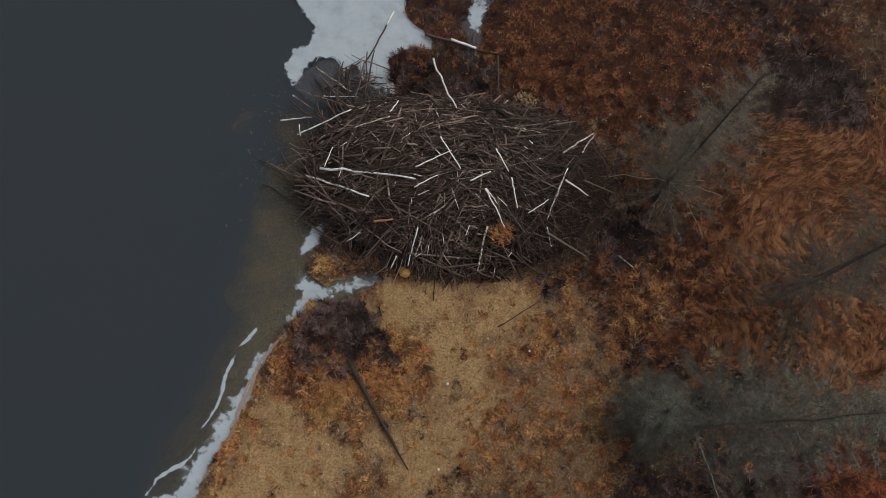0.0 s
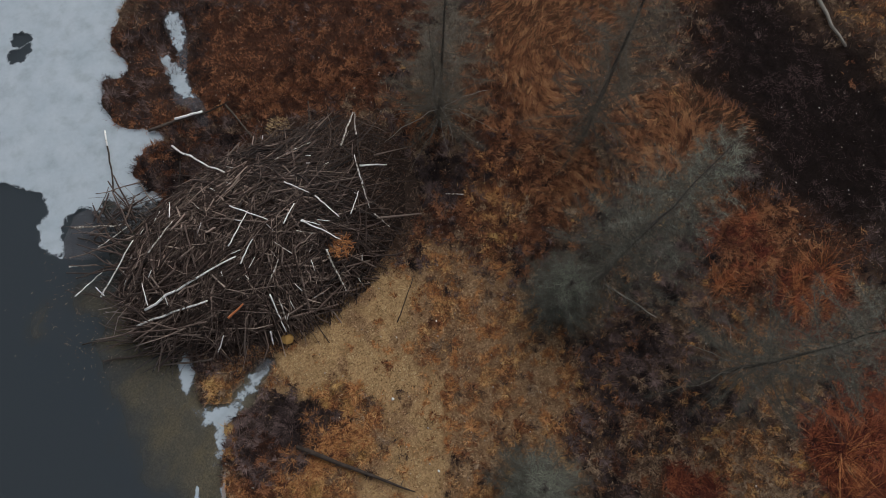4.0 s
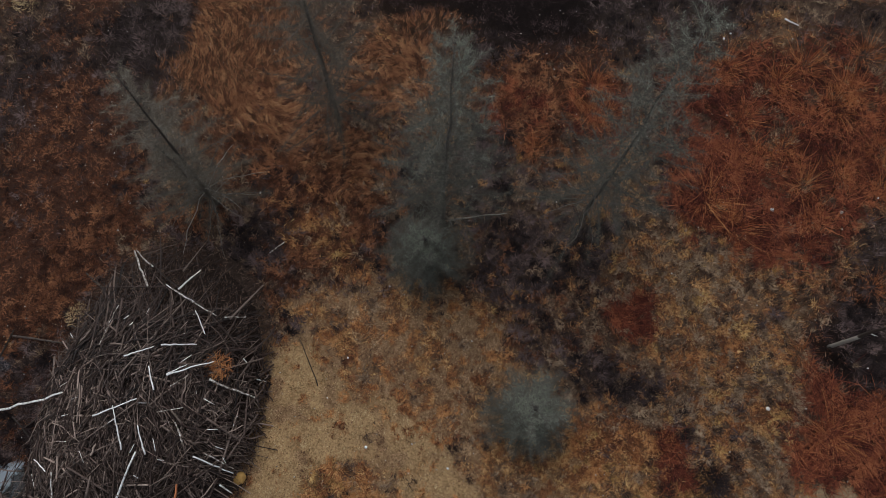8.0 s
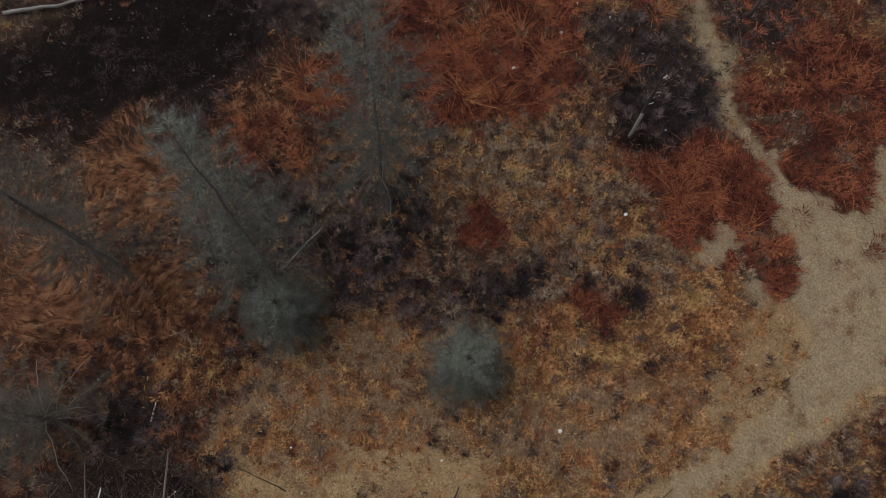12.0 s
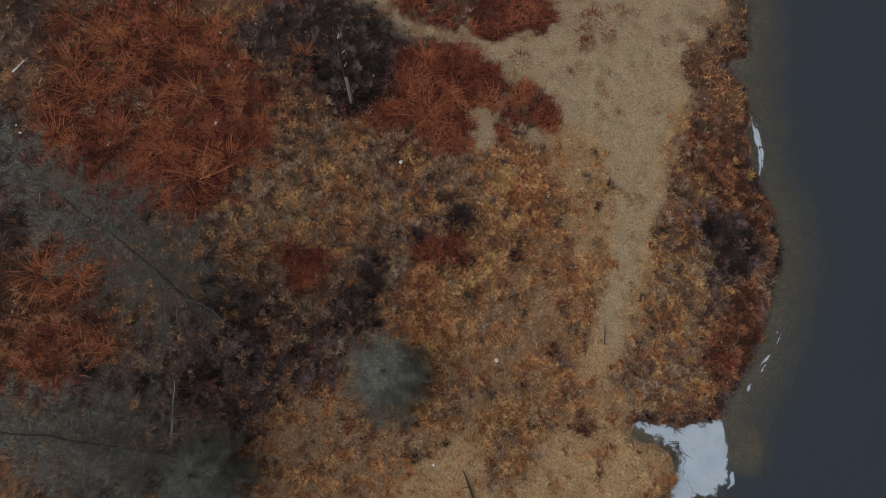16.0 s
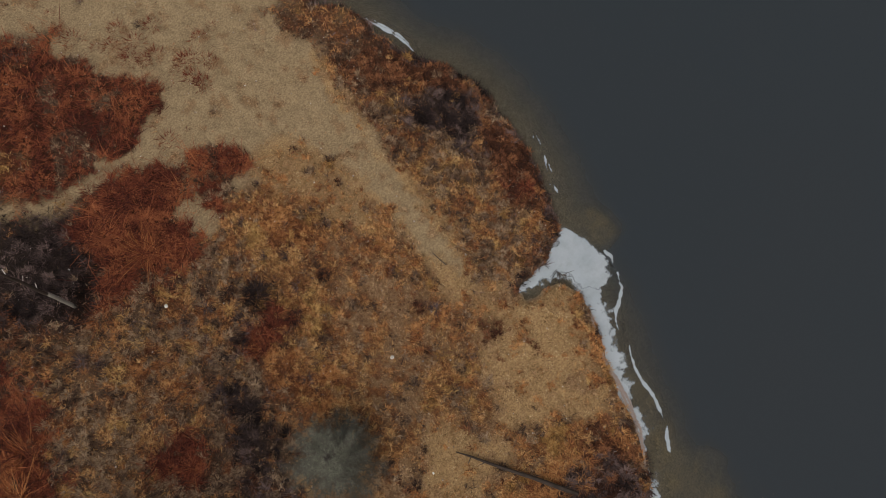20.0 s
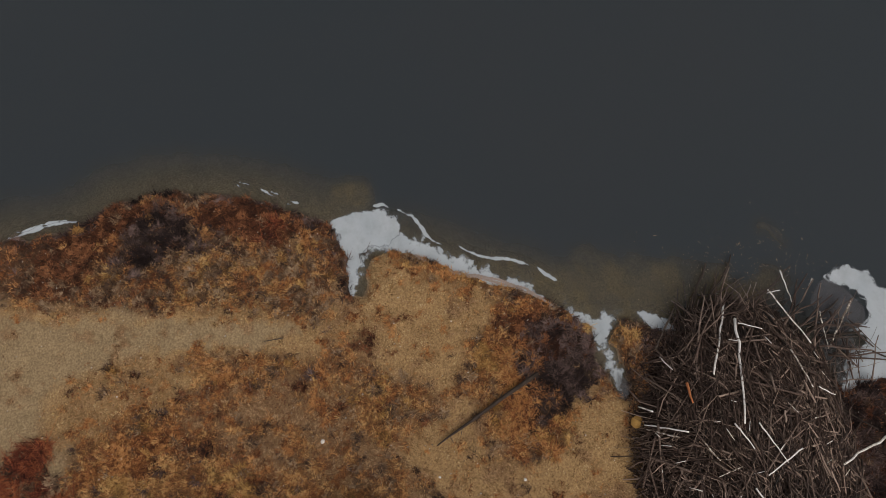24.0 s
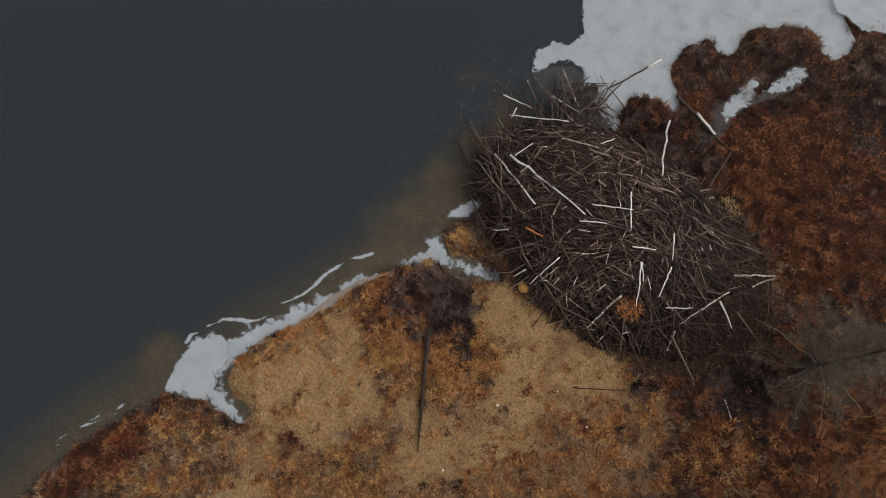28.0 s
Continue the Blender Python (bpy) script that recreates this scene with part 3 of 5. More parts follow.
# beyond the view the shore runs on north-east and south, and the land closes far behind
FAR_LAND = np.array([(9, 19), (30, 45), (90, 120), (400, 700), (900, 700), (900, -900), (-60, -900), (-40, -200), (-14, -60), (-8, -25)], float)
LAND = np.vstack([near_shore, FAR_LAND])


def shore_distance(x, y):
    """Metres to the shoreline, positive on land."""
    x, y = np.asarray(x, np.float32), np.asarray(y, np.float32)
    best = np.full(x.shape, 1e9, np.float32)
    inside = np.zeros(x.shape, bool)
    for (x0, y0), (x1, y1) in zip(LAND.astype(np.float32), np.roll(LAND, -1, 0).astype(np.float32)):
        dx, dy = x1 - x0, y1 - y0
        t = np.clip(((x - x0) * dx + (y - y0) * dy) / (dx * dx + dy * dy + 1e-9), 0, 1)
        best = np.minimum(best, (x - x0 - t * dx) ** 2 + (y - y0 - t * dy) ** 2)
        if y0 != y1:
            inside ^= ((y0 > y) != (y1 > y)) & (x < dx * (y - y0) / dy + x0)
    return np.where(inside, 1, -1) * np.sqrt(best)


def patch(x, y, ovals, edge=0.42, rag=1.1, seed=21):
    """How far a point lies inside any of the ovals, with ragged edges."""
    wx = x + 0.9 * (fbm(x, y, 1.1, seed, 4) - 0.5)
    wy = y + 0.9 * (fbm(x, y, 1.1, seed + 40, 4) - 0.5)
    ragged = rag * (fbm(x, y, 0.5, seed + 7, 4) - 0.5)
    best = np.zeros(x.shape, np.float32)
    for cx, cy, a, b, turn in ovals:
        c, s = math.cos(radians(turn)), math.sin(radians(turn))
        u, v = ((wx - cx) * c + (wy - cy) * s) / a, (-(wx - cx) * s + (wy - cy) * c) / b
        best = np.maximum(best, 1 - smooth(1 - edge, 1 + edge, np.sqrt(u * u + v * v) + ragged))
    return best


# stretches with an edge of their own, in the order in which they overlie one another: kind, softness of the edge, cover, outline
AREAS = [
    ('tan_grass', 0.35, 0.85, [(3.39, -0.10), (2.06, -0.93), (0.29, -1.36), (-1.01, -1.12), (-2.33, -2.30), (-3.23, -1.77), (-3.47, -0.76), (-1.83, 0.84), (0.56, 1.90), (2.55, 1.94)]),
    ('mixed_heath', 0.35, 0.5, [(5.37, -6.52), (4.50, -7.07), (2.64, -6.67), (1.64, -6.22), (0.31, -6.24), (0.95, -5.23), (1.73, -4.60), (2.18, -3.30), (3.74, -3.28), (4.88, -2.90), (5.67, -4.11)]),
    ('gold_heath', 0.4, 0.36, [(5.37, -6.52), (4.50, -7.07), (2.64, -6.67), (1.64, -6.22), (0.31, -6.24), (0.95, -5.23), (1.73, -4.60), (2.18, -3.30), (3.74, -3.28), (4.88, -2.90), (5.67, -4.11)]),
    ('gold_heath', 0.35, 0.8, [(0.89, -2.71), (0.09, -3.19), (0.25, -4.17), (0.30, -5.24), (-0.94, -7.09), (-1.81, -6.48), (-2.12, -5.24), (-1.91, -4.10), (-2.25, -2.51), (-1.85, -1.38), (-0.77, -1.13), (0.03, -1.60), (0.67, -1.93)]),
    ('mixed_heath', 0.25, 0.55, [(-4.09, -10.23), (-4.31, -9.22), (-4.06, -7.26), (-3.82, -5.78), (-3.95, -4.23), (-3.27, -3.12), (-3.31, -2.10), (-4.09, -1.90), (-4.88, -2.21), (-4.78, -3.16), (-4.95, -4.24), (-5.31, -5.59), (-5.21, -7.03), (-5.00, -8.41), (-5.09, -9.78)]),
    ('gold_heath', 0.25, 0.45, [(-4.09, -10.23), (-4.31, -9.22), (-4.06, -7.26), (-3.82, -5.78), (-3.95, -4.23), (-3.27, -3.12), (-3.31, -2.10), (-4.09, -1.90), (-4.88, -2.21), (-4.78, -3.16), (-4.95, -4.24), (-5.31, -5.59), (-5.21, -7.03), (-5.00, -8.41), (-5.09, -9.78)]),
    ('rust_moss', 0.15, 0.75, [(-4.23, -8.28), (-5.20, -7.83), (-5.50, -6.97), (-5.02, -6.80), (-4.24, -7.48)]),
    ('rust_moss', 0.15, 0.85, [(-4.95, -3.88), (-5.69, -3.77), (-5.60, -2.96), (-5.14, -2.66), (-4.87, -3.25)]),
    ('dark_heath', 0.15, 0.8, [(-4.83, -6.58), (-5.60, -6.10), (-5.60, -5.34), (-5.50, -4.85), (-5.04, -4.71), (-4.75, -5.33), (-4.55, -6.06)]),
    ('rust_moss', 0.4, 0.85, [(1.71, 10.22), (4.40, 10.56), (7.57, 10.11), (7.39, 8.75), (6.12, 7.86), (4.17, 7.57), (2.92, 7.84), (2.04, 8.27)]),
    ('dark_heath', 0.35, 0.6, [(-0.97, 10.66), (0.06, 11.75), (1.49, 12.39), (2.45, 12.16), (2.07, 10.66), (1.10, 9.81), (-0.43, 9.95)]),
    ('dark_heath', 0.3, 0.65, [(-1.26, 8.84), (0.41, 9.49), (1.28, 8.43), (0.24, 7.53), (-0.78, 7.80)]),
    ('rust_moss', 0.3, 0.75, [(3.77, 3.88), (4.90, 4.51), (6.13, 5.80), (6.80, 6.20), (6.53, 4.14), (6.03, 2.93), (4.92, 2.35), (3.78, 2.46)]),
    ('gold_heath', 0.3, 0.45, [(3.99, 3.64), (4.72, 3.89), (5.00, 3.17), (4.59, 2.46), (3.92, 2.69)]),
    ('meadow_grass', 0.3, 0.95, [(7.05, 6.21), (7.92, 7.03), (10.48, 7.18), (10.06, 5.04), (8.01, 4.39), (7.30, 3.65), (6.38, 3.89), (6.78, 5.15)]),
    ('dark_heath', 0.2, 0.9, [(7.76, 8.60), (8.47, 8.98), (9.51, 8.91), (9.75, 8.03), (9.46, 7.18), (8.47, 7.31), (7.77, 7.73)]),
    ('pale_straw', 0.2, 0.9, [(-4.33, -1.25), (-4.26, -0.41), (-3.60, 1.23), (-2.82, 1.10), (-1.89, 0.61), (-1.45, 0.18), (-2.14, -1.25), (-2.85, -1.99), (-3.49, -1.71)]),
    ('pale_straw', 0.2, 0.9, [(-0.59, 2.11), (-1.22, 3.43), (-0.45, 3.97), (0.68, 3.97), (1.89, 3.69), (1.61, 1.86), (0.94, 0.76), (0.23, -0.13), (-0.63, -0.77), (-1.21, 0.22), (-1.00, 0.85), (-0.29, 0.96), (0.14, 1.61)]),
    ('pale_straw', 0.25, 0.85, [(-3.96, -9.00), (-3.84, -7.92), (-3.55, -6.30), (-3.59, -4.25), (-2.99, -2.42), (-2.38, -2.34), (-2.54, -3.90), (-2.45, -5.37), (-2.29, -7.25), (-2.15, -8.13), (-2.27, -9.16)]),
    ('tan_grass', 0.3, 0.9, [(-2.34, -2.58), (-2.04, -1.28), (-1.31, -0.10), (-0.73, -0.74), (0.15, -1.67), (-0.37, -3.29), (-1.23, -5.28), (-2.28, -5.19), (-2.42, -3.70)]),
    ('gold_heath', 0.3, 0.65, [(-1.82, -2.03), (-1.69, -0.92), (-1.10, -0.17), (-0.77, -0.84), (-0.97, -1.81)]),
    ('tan_grass', 0.25, 0.9, [(1.49, 2.46), (2.45, 3.28), (3.27, 3.40), (3.41, 2.00), (3.21, 0.68), (3.00, -0.76), (1.40, -0.76), (1.88, 0.58), (1.24, 1.33)]),
    ('gold_heath', 0.15, 0.95, [(-2.40, 0.90), (-3.11, 1.56), (-2.97, 2.37), (-2.10, 1.82), (-1.49, 1.85), (-0.90, 2.59), (-0.32, 2.25), (-0.06, 1.68), (-0.33, 1.20), (-1.18, 1.02), (-1.68, 0.72)]),
    ('dark_heath', 0.18, 0.92, [(-2.84, 2.20), (-2.91, 2.97), (-2.50, 3.44), (-1.45, 3.10), (-0.83, 2.44), (-0.66, 1.90), (-1.49, 1.85), (-2.24, 1.75)]),
    ('gold_heath', 0.12, 0.6, [(-2.60, 3.26), (-2.84, 2.45), (-3.12, 1.55), (-3.60, 0.68), (-4.19, -0.58), (-4.51, -0.58), (-3.77, 1.33), (-3.28, 2.33)]),
    ('rust_moss', 0.2, 0.6, [(-2.95, 2.45), (-2.41, 2.91), (-1.92, 2.22), (-2.34, 1.55), (-3.11, 1.44)]),
    ('rust_moss', 0.12, 0.7, [(-2.91, -1.62), (-2.92, -1.27), (-2.56, -1.08), (-2.32, -1.43), (-2.51, -1.67)]),
    ('tan_grass', 0.15, 0.7, [(-1.19, -7.50), (-2.21, -7.37), (-2.61, -6.56), (-2.60, -5.46), (-2.48, -4.22), (-2.52, -3.24), (-2.16, -3.08), (-1.34, -5.30)]),
    ('gold_heath', 0.2, 0.6, [(-1.19, -7.50), (-2.21, -7.37), (-2.61, -6.56), (-2.60, -5.46), (-2.48, -4.22), (-2.52, -3.24), (-2.16, -3.08), (-1.34, -5.30)]),
    ('sand', 0.08, 0.97, [(-2.69, -14.44), (-3.32, -11.89), (-3.95, -9.53), (-3.51, -7.87), (-3.42, -6.32), (-3.32, -4.14), (-3.07, -2.74), (-2.76, -3.37), (-2.77, -4.67), (-2.53, -6.13), (-2.25, -7.19), (-1.50, -7.72), (-0.83, -8.41), (-0.04, -8.47), (0.70, -9.07), (1.50, -10.15), (1.54, -12.15)]),
    ('pale_straw', 0.2, 0.7, [(-1.05, -7.88), (-2.26, -7.40), (-2.76, -5.53), (-2.17, -4.73), (-1.56, -6.09)]),
    ('sand', 0.06, 0.9, [(1.21, -7.65), (0.35, -7.71), (-0.09, -7.08), (0.55, -6.83)]),
    ('dark_heath', 0.3, 0.85, [(6.40, -8.47), (5.93, -9.45), (5.29, -10.12), (4.34, -10.17), (3.48, -9.86), (2.78, -9.35), (2.60, -8.37), (3.20, -7.74), (3.99, -7.57), (4.74, -8.00), (5.61, -8.02)]),
    ('wet_peat', 0.25, 0.3, [(4.71, -8.30), (4.94, -9.83), (3.66, -9.59), (2.93, -9.14), (3.26, -8.27)]),
    ('rust_sedge', 0.07, 0.97, [(2.60, -8.82), (1.51, -9.24), (0.87, -9.04), (0.37, -8.63), (0.25, -8.14), (0.91, -7.73), (0.71, -7.06), (1.14, -6.82), (1.82, -6.97), (2.50, -6.96), (2.73, -7.33), (2.35, -7.89)]),
    ('rust_sedge', 0.6, 0.6, [(5.60, -15.15), (1.92, -12.88), (1.19, -12.63), (1.35, -11.42), (2.73, -10.10), (3.35, -10.47), (5.47, -11.47), (6.97, -13.65)]),
    ('rust_sedge', 0.1, 0.95, [(2.31, -13.22), (1.58, -12.97), (1.04, -12.89), (0.18, -12.34), (0.07, -11.55), (-0.52, -10.84), (-0.58, -10.02), (-0.05, -9.92), (0.49, -9.56), (1.05, -9.60), (1.84, -9.94), (2.53, -9.75), (3.28, -10.58), (2.93, -11.89)]),
    ('dark_heath', 0.35, 0.7, [(4.94, -11.21), (4.93, -12.36), (4.32, -13.00), (3.02, -12.00), (3.45, -10.65)]),
    ('gold_heath', 0.2, 0.6, [(3.28, -10.68), (3.22, -11.53), (2.60, -11.56), (2.38, -10.69)]),
    ('rust_sedge', 0.05, 0.95, [(-0.33, -8.57), (-0.99, -8.22), (-1.18, -7.64), (-0.69, -7.81), (-0.20, -8.29)]),
    ('rust_sedge', 0.05, 0.95, [(0.02, -7.98), (-0.31, -7.81), (-0.20, -7.09), (0.12, -7.21)]),
    ('rust_sedge', 0.2, 0.9, [(10.16, -5.64), (9.85, -6.62), (8.79, -7.96), (7.09, -8.74), (6.04, -7.84), (5.06, -6.19), (5.38, -5.43), (5.90, -4.29), (7.20, -4.60), (8.56, -4.45), (9.50, -4.80)]),
    ('rust_sedge', 0.15, 0.9, [(4.13, -3.52), (3.50, -3.87), (3.04, -3.32), (3.52, -2.84)]),
    ('rust_sedge', 0.12, 0.8, [(1.33, -4.30), (0.49, -4.75), (0.41, -4.24), (0.92, -3.94)]),
    ('rust_sedge', 0.2, 0.85, [(9.04, -2.43), (8.34, -2.90), (7.88, -2.39), (8.40, -1.87)]),
    ('sand', 0.2, 0.8, [(5.82, -10.74), (5.52, -11.18), (4.33, -10.72), (3.54, -10.55), (2.79, -9.85), (1.90, -9.66), (1.21, -9.70), (1.05, -9.22), (1.96, -9.33), (2.75, -9.40), (3.61, -9.92), (4.47, -10.25)]),
    ('dark_heath', 0.5, 0.85, [(13.18, -0.20), (15.76, -4.17), (11.85, -5.39), (11.06, -3.67), (10.12, -2.26)]),
    ('dark_heath', 0.5, 0.8, [(14.78, -5.76), (12.70, -6.71), (10.92, -5.63), (9.47, -4.04), (9.30, -2.61), (9.43, -0.85), (8.68, 0.67), (10.25, 0.59)]),
    ('rust_moss', 0.4, 0.7, [(8.77, 0.47), (10.13, -1.99), (9.39, -2.68), (7.94, -2.85), (6.94, -1.30), (7.37, -0.17)]),
    ('wet_peat', 0.6, 0.93, [(11.85, 2.19), (13.71, -1.16), (11.34, -2.06), (10.07, -1.87), (9.71, -0.64), (10.30, 0.75)]),
    ('wet_peat', 0.6, 0.93, [(13.83, 3.88), (13.51, 2.33), (13.77, 0.47), (11.89, -2.32), (10.24, -1.70), (9.60, -0.02), (10.38, 1.13), (11.06, 2.89), (12.11, 4.46)]),
    ('gold_heath', 0.3, 0.5, [(12.42, -1.79), (13.56, -3.20), (13.88, -4.75), (12.41, -5.21), (11.55, -3.36)]),
]


def outline_distance(x, y, outline):
    """Metres inside a closed outline, negative outside."""
    best, inside = np.full(x.shape, 1e9), np.zeros(x.shape, bool)
    for (x0, y0), (x1, y1) in zip(outline, np.roll(outline, -1, 0)):
        dx, dy = x1 - x0, y1 - y0
        t = np.clip(((x - x0) * dx + (y - y0) * dy) / (dx * dx + dy * dy + 1e-9), 0, 1)
        best = np.minimum(best, (x - x0 - t * dx) ** 2 + (y - y0 - t * dy) ** 2)
        if y0 != y1:
            inside ^= ((y0 > y) != (y1 > y)) & (x < dx * (y - y0) / dy + x0)
    return np.where(inside, 1, -1) * np.sqrt(best)


def area(x, y, outline, edge, seed):
    """How far points lie inside a rounded outline with ragged edges."""
    line = spline(outline, True, steps=4)
    share = np.zeros(x.shape, np.float32)
    lo, hi = line.min(0) - 0.8, line.max(0) + 0.8
    near = np.where((x > lo[0]) & (x < hi[0]) & (y > lo[1]) & (y < hi[1]))[0]
    if len(near):
        u, v = x[near], y[near]
        d = outline_distance(u, v, line) + (0.5 + 0.9 * edge) * (fbm(u, v, 0.5, seed, 5) - 0.5) + 0.22 * (vnoise(u, v, 0.1, seed + 3) - 0.5)
        share[near] = smooth(-edge, edge, d)
    return share


KINDS = ["mixed_heath", "rust_moss", "dark_heath", "tan_grass", "pale_straw", "sand", "meadow_grass", "gold_heath", "rust_sedge", "wet_peat", "amber_heath", "yellow_heath"]
COVER = {"rust_moss": 0.9, "dark_heath": 0.74, "tan_grass": 0.92, "pale_straw": 0.86, "sand": 0.98, "meadow_grass": 0.85, "gold_heath": 0.88, "rust_sedge": 0.95, "wet_peat": 0.87}
# dry grass rims every stretch of straw
ZONES["tan_grass"] = ZONES["tan_grass"] + [(x, y, 1.25 * a, 1.25 * b, t) for x, y, a, b, t in ZONES["pale_straw"]]
ZONES["rust_sedge"] = ZONES["rust_sedge"] + ZONES.pop("rust_sedge_b")


def ground_kinds(x, y, sd):
    """The share of each kind of ground at points."""
    shares = {"mixed_heath": np.ones(x.shape, np.float32)}
    # the open heath is itself a medley, one kind leading here and another there
    for n, (kind, most) in enumerate((("rust_moss", 0.75), ("tan_grass", 0.5), ("dark_heath", 0.38), ("gold_heath", 0.45))):
        a = most * smooth(0.38, 0.66, fbm(x, y, 1.3, 180 + 5 * n, 4))
        if kind in ("tan_grass", "gold_heath"):
            a = a * (0.12 + 0.88 * smooth(3.5, -0.5, y))
        for other in shares:
            shares[other] = shares[other] * (1 - a)
        shares[kind] = a
    for k, kind in enumerate(KINDS[1:10]):
        a = COVER[kind] * patch(x, y, ZONES[kind], seed=21 + 3 * k)
        for other in shares:
            shares[other] = shares[other] * (1 - a)
        shares[kind] = shares.get(kind, 0) + a
    for k, (kind, edge, cover, outline) in enumerate(AREAS):
        a = cover * area(x, y, outline, edge, 611 + 5 * k)
        for other in shares:
            shares[other] = shares[other] * (1 - a)
        shares[kind] = shares.get(kind, 0) + a
    # a dark wet fringe hangs over the south bank
    a = 0.75 * smooth(0.34, 0.06, sd + 0.25 * (fbm(x, y, 0.4, 590, 3) - 0.5)) * (y < -1.6)
    for other in shares:
        shares[other] = shares[other] * (1 - a)
    shares["rust_moss"], shares["dark_heath"] = shares["rust_moss"] + 0.4 * a, shares["dark_heath"] + 0.6 * a
    # golden heath and dry grass are a mosaic of small cushions
    for n, (home, kind, most, size) in enumerate((("gold_heath", "amber_heath", 0.85, 0.42), ("gold_heath", "yellow_heath", 0.5, 0.36), ("gold_heath", "tan_grass", 0.7, 0.34),
                                                  ("tan_grass", "mixed_heath", 0.2, 0.3), ("tan_grass", "gold_heath", 0.7, 0.35), ("gold_heath", "mixed_heath", 0.55, 0.28), ("gold_heath", "dark_heath", 0.3, 0.22), ("tan_grass", "amber_heath", 0.6, 0.22),
                                                  ("gold_heath", "rust_moss", 0.7, 0.45), ("pale_straw", "tan_grass", 0.75, 0.5), ("rust_sedge", "mixed_heath", 0.7, 0.5), ("sand", "tan_grass", 0.7, 0.26), ("pale_straw", "amber_heath", 0.4, 0.2))):
        low = 0.62 if kind in ("dark_heath", "rust_moss") or home in ("rust_sedge", "pale_straw", "sand") else 0.5 if kind == "amber_heath" else 0.53
        a = shares[home] * most * smooth(low, low + 0.1, fbm(x, y, size, 510 + 7 * n, 3))
        shares[home] = shares[home] - a
        shares[kind] = shares.get(kind, 0) + a
    return shares


PUDDLE_EDGE = spline(PUDDLE, True, rough=0.12)
SILT = ZONES.pop("silt")


def ground_z(x, y, sd=None):
    x, y = np.asarray(x, np.float32), np.asarray(y, np.float32)
    sd = shore_distance(x, y) if sd is None else sd
    lumps = 0.07 * (fbm(x, y, 0.8, 3, 4) - 0.5) + 0.05 * (vnoise(x, y, 0.16, 8) - 0.5)
    land = WATER_Z + 0.12 * smooth(0.0, 0.22, sd) + lumps * smooth(0.05, 0.5, sd)
    land = land - 0.07 * patch(x, y, [(1.0, 9.6, 0.5, 0.9, -20), (1.6, 11.2, 0.5, 0.9, -25)], 0.3, 0.0)
    bed = WATER_Z - np.minimum(2.2, 0.30 * -sd) - 0.02 + 0.5 * lumps
    shallow = patch(x, y, SILT, 0.95, 1.5, 77)
    bed = bed * (1 - 0.85 * shallow) + (WATER_Z - 0.14) * 0.85 * shallow
    return np.where(sd > 0, land, np.minimum(bed, WATER_Z - 0.01))


def steps(reach, fine, limit):
    """Grid lines: even in the middle, ever wider out to the horizon."""
    mid = np.arange(-reach, reach + fine / 2, fine)
    out, d, w = [], reach, fine
    while d < limit:
        w *= 1.6
        d += w
        out.append(d)
    return np.concatenate([-np.array(out[::-1]), mid, out])


def sheet(name, lines):
    gx, gy = np.meshgrid(lines, lines, indexing="ij")
    n = len(lines)
    i = np.arange(n * n).reshape(n, n)
    quads = np.stack([i[:-1, :-1], i[1:, :-1], i[1:, 1:], i[:-1, 1:]], -1).reshape(-1, 4)
    return gx.ravel(), gy.ravel(), quads


# ---- ground ----
SOILS = {"mixed_heath": (0.1, 0.065, 0.045), "rust_moss": (0.07, 0.032, 0.02), "dark_heath": (0.045, 0.033, 0.027), "tan_grass": (0.28, 0.175, 0.095),
         "pale_straw": (0.40, 0.262, 0.128), "sand": (0.34, 0.254, 0.149), "meadow_grass": (0.08, 0.042, 0.022), "gold_heath": (0.22, 0.12, 0.052),
         "rust_sedge": (0.05, 0.02, 0.012), "wet_peat": (0.0115, 0.0075, 0.0068), "amber_heath": (0.15, 0.06, 0.025), "yellow_heath": (0.2, 0.12, 0.045)}
gx, gy, quads = sheet("ground", steps(15.4, 0.07, 1500))
sd = shore_distance(gx, gy)
kinds = ground_kinds(gx, gy, sd)
colour = sum(kinds[k][:, None] * np.array(SOILS[k], np.float32) for k in KINDS)
wet = smooth(0.12, -0.05, sd)[:, None]
silt = (patch(gx, gy, SILT, 0.95, 1.5, 77) * (0.45 + 0.9 * smooth(0.42, 0.66, fbm(gx, gy, 0.45, 150, 4))))[:, None].clip(0, 1)
mud = np.array((0.3, 0.25, 0.185), np.float32) * (1 - silt) + np.array((0.46, 0.35, 0.19), np.float32) * silt
colour = colour * (1 - wet) + mud * wet
me = mesh_from("ground", np.stack([gx, gy, ground_z(gx, gy, sd)], 1), quads, 4)
give(me, "soil", np.c_[colour, np.ones(len(colour))])
me.polygons.foreach_set("use_smooth", np.ones(len(me.polygons), bool))
ground = thing("ground", me, SOIL, "uneven pond shore of sand, peat and brown litter", "ground", kind="structure")

# ---- water ----
wx, wy, quads = sheet("water", steps(15.4, 0.14, 1500))
wd = shore_distance(wx, wy)
keep = (wd < 0.6)
faces = quads[keep[quads].any(1)]
depth = WATER_Z - ground_z(wx, wy, wd)
me = mesh_from("water", np.stack([wx, wy, np.full(len(wx), WATER_Z)], 1), faces, 4)
give(me, "murk", smooth(-0.08, 0.42, depth) * 0.74 + 0.23)
water = thing("water", me, WATER, "still dark grey pond water, shallow at the rim", "water", kind="structure")
water.visible_shadow = False


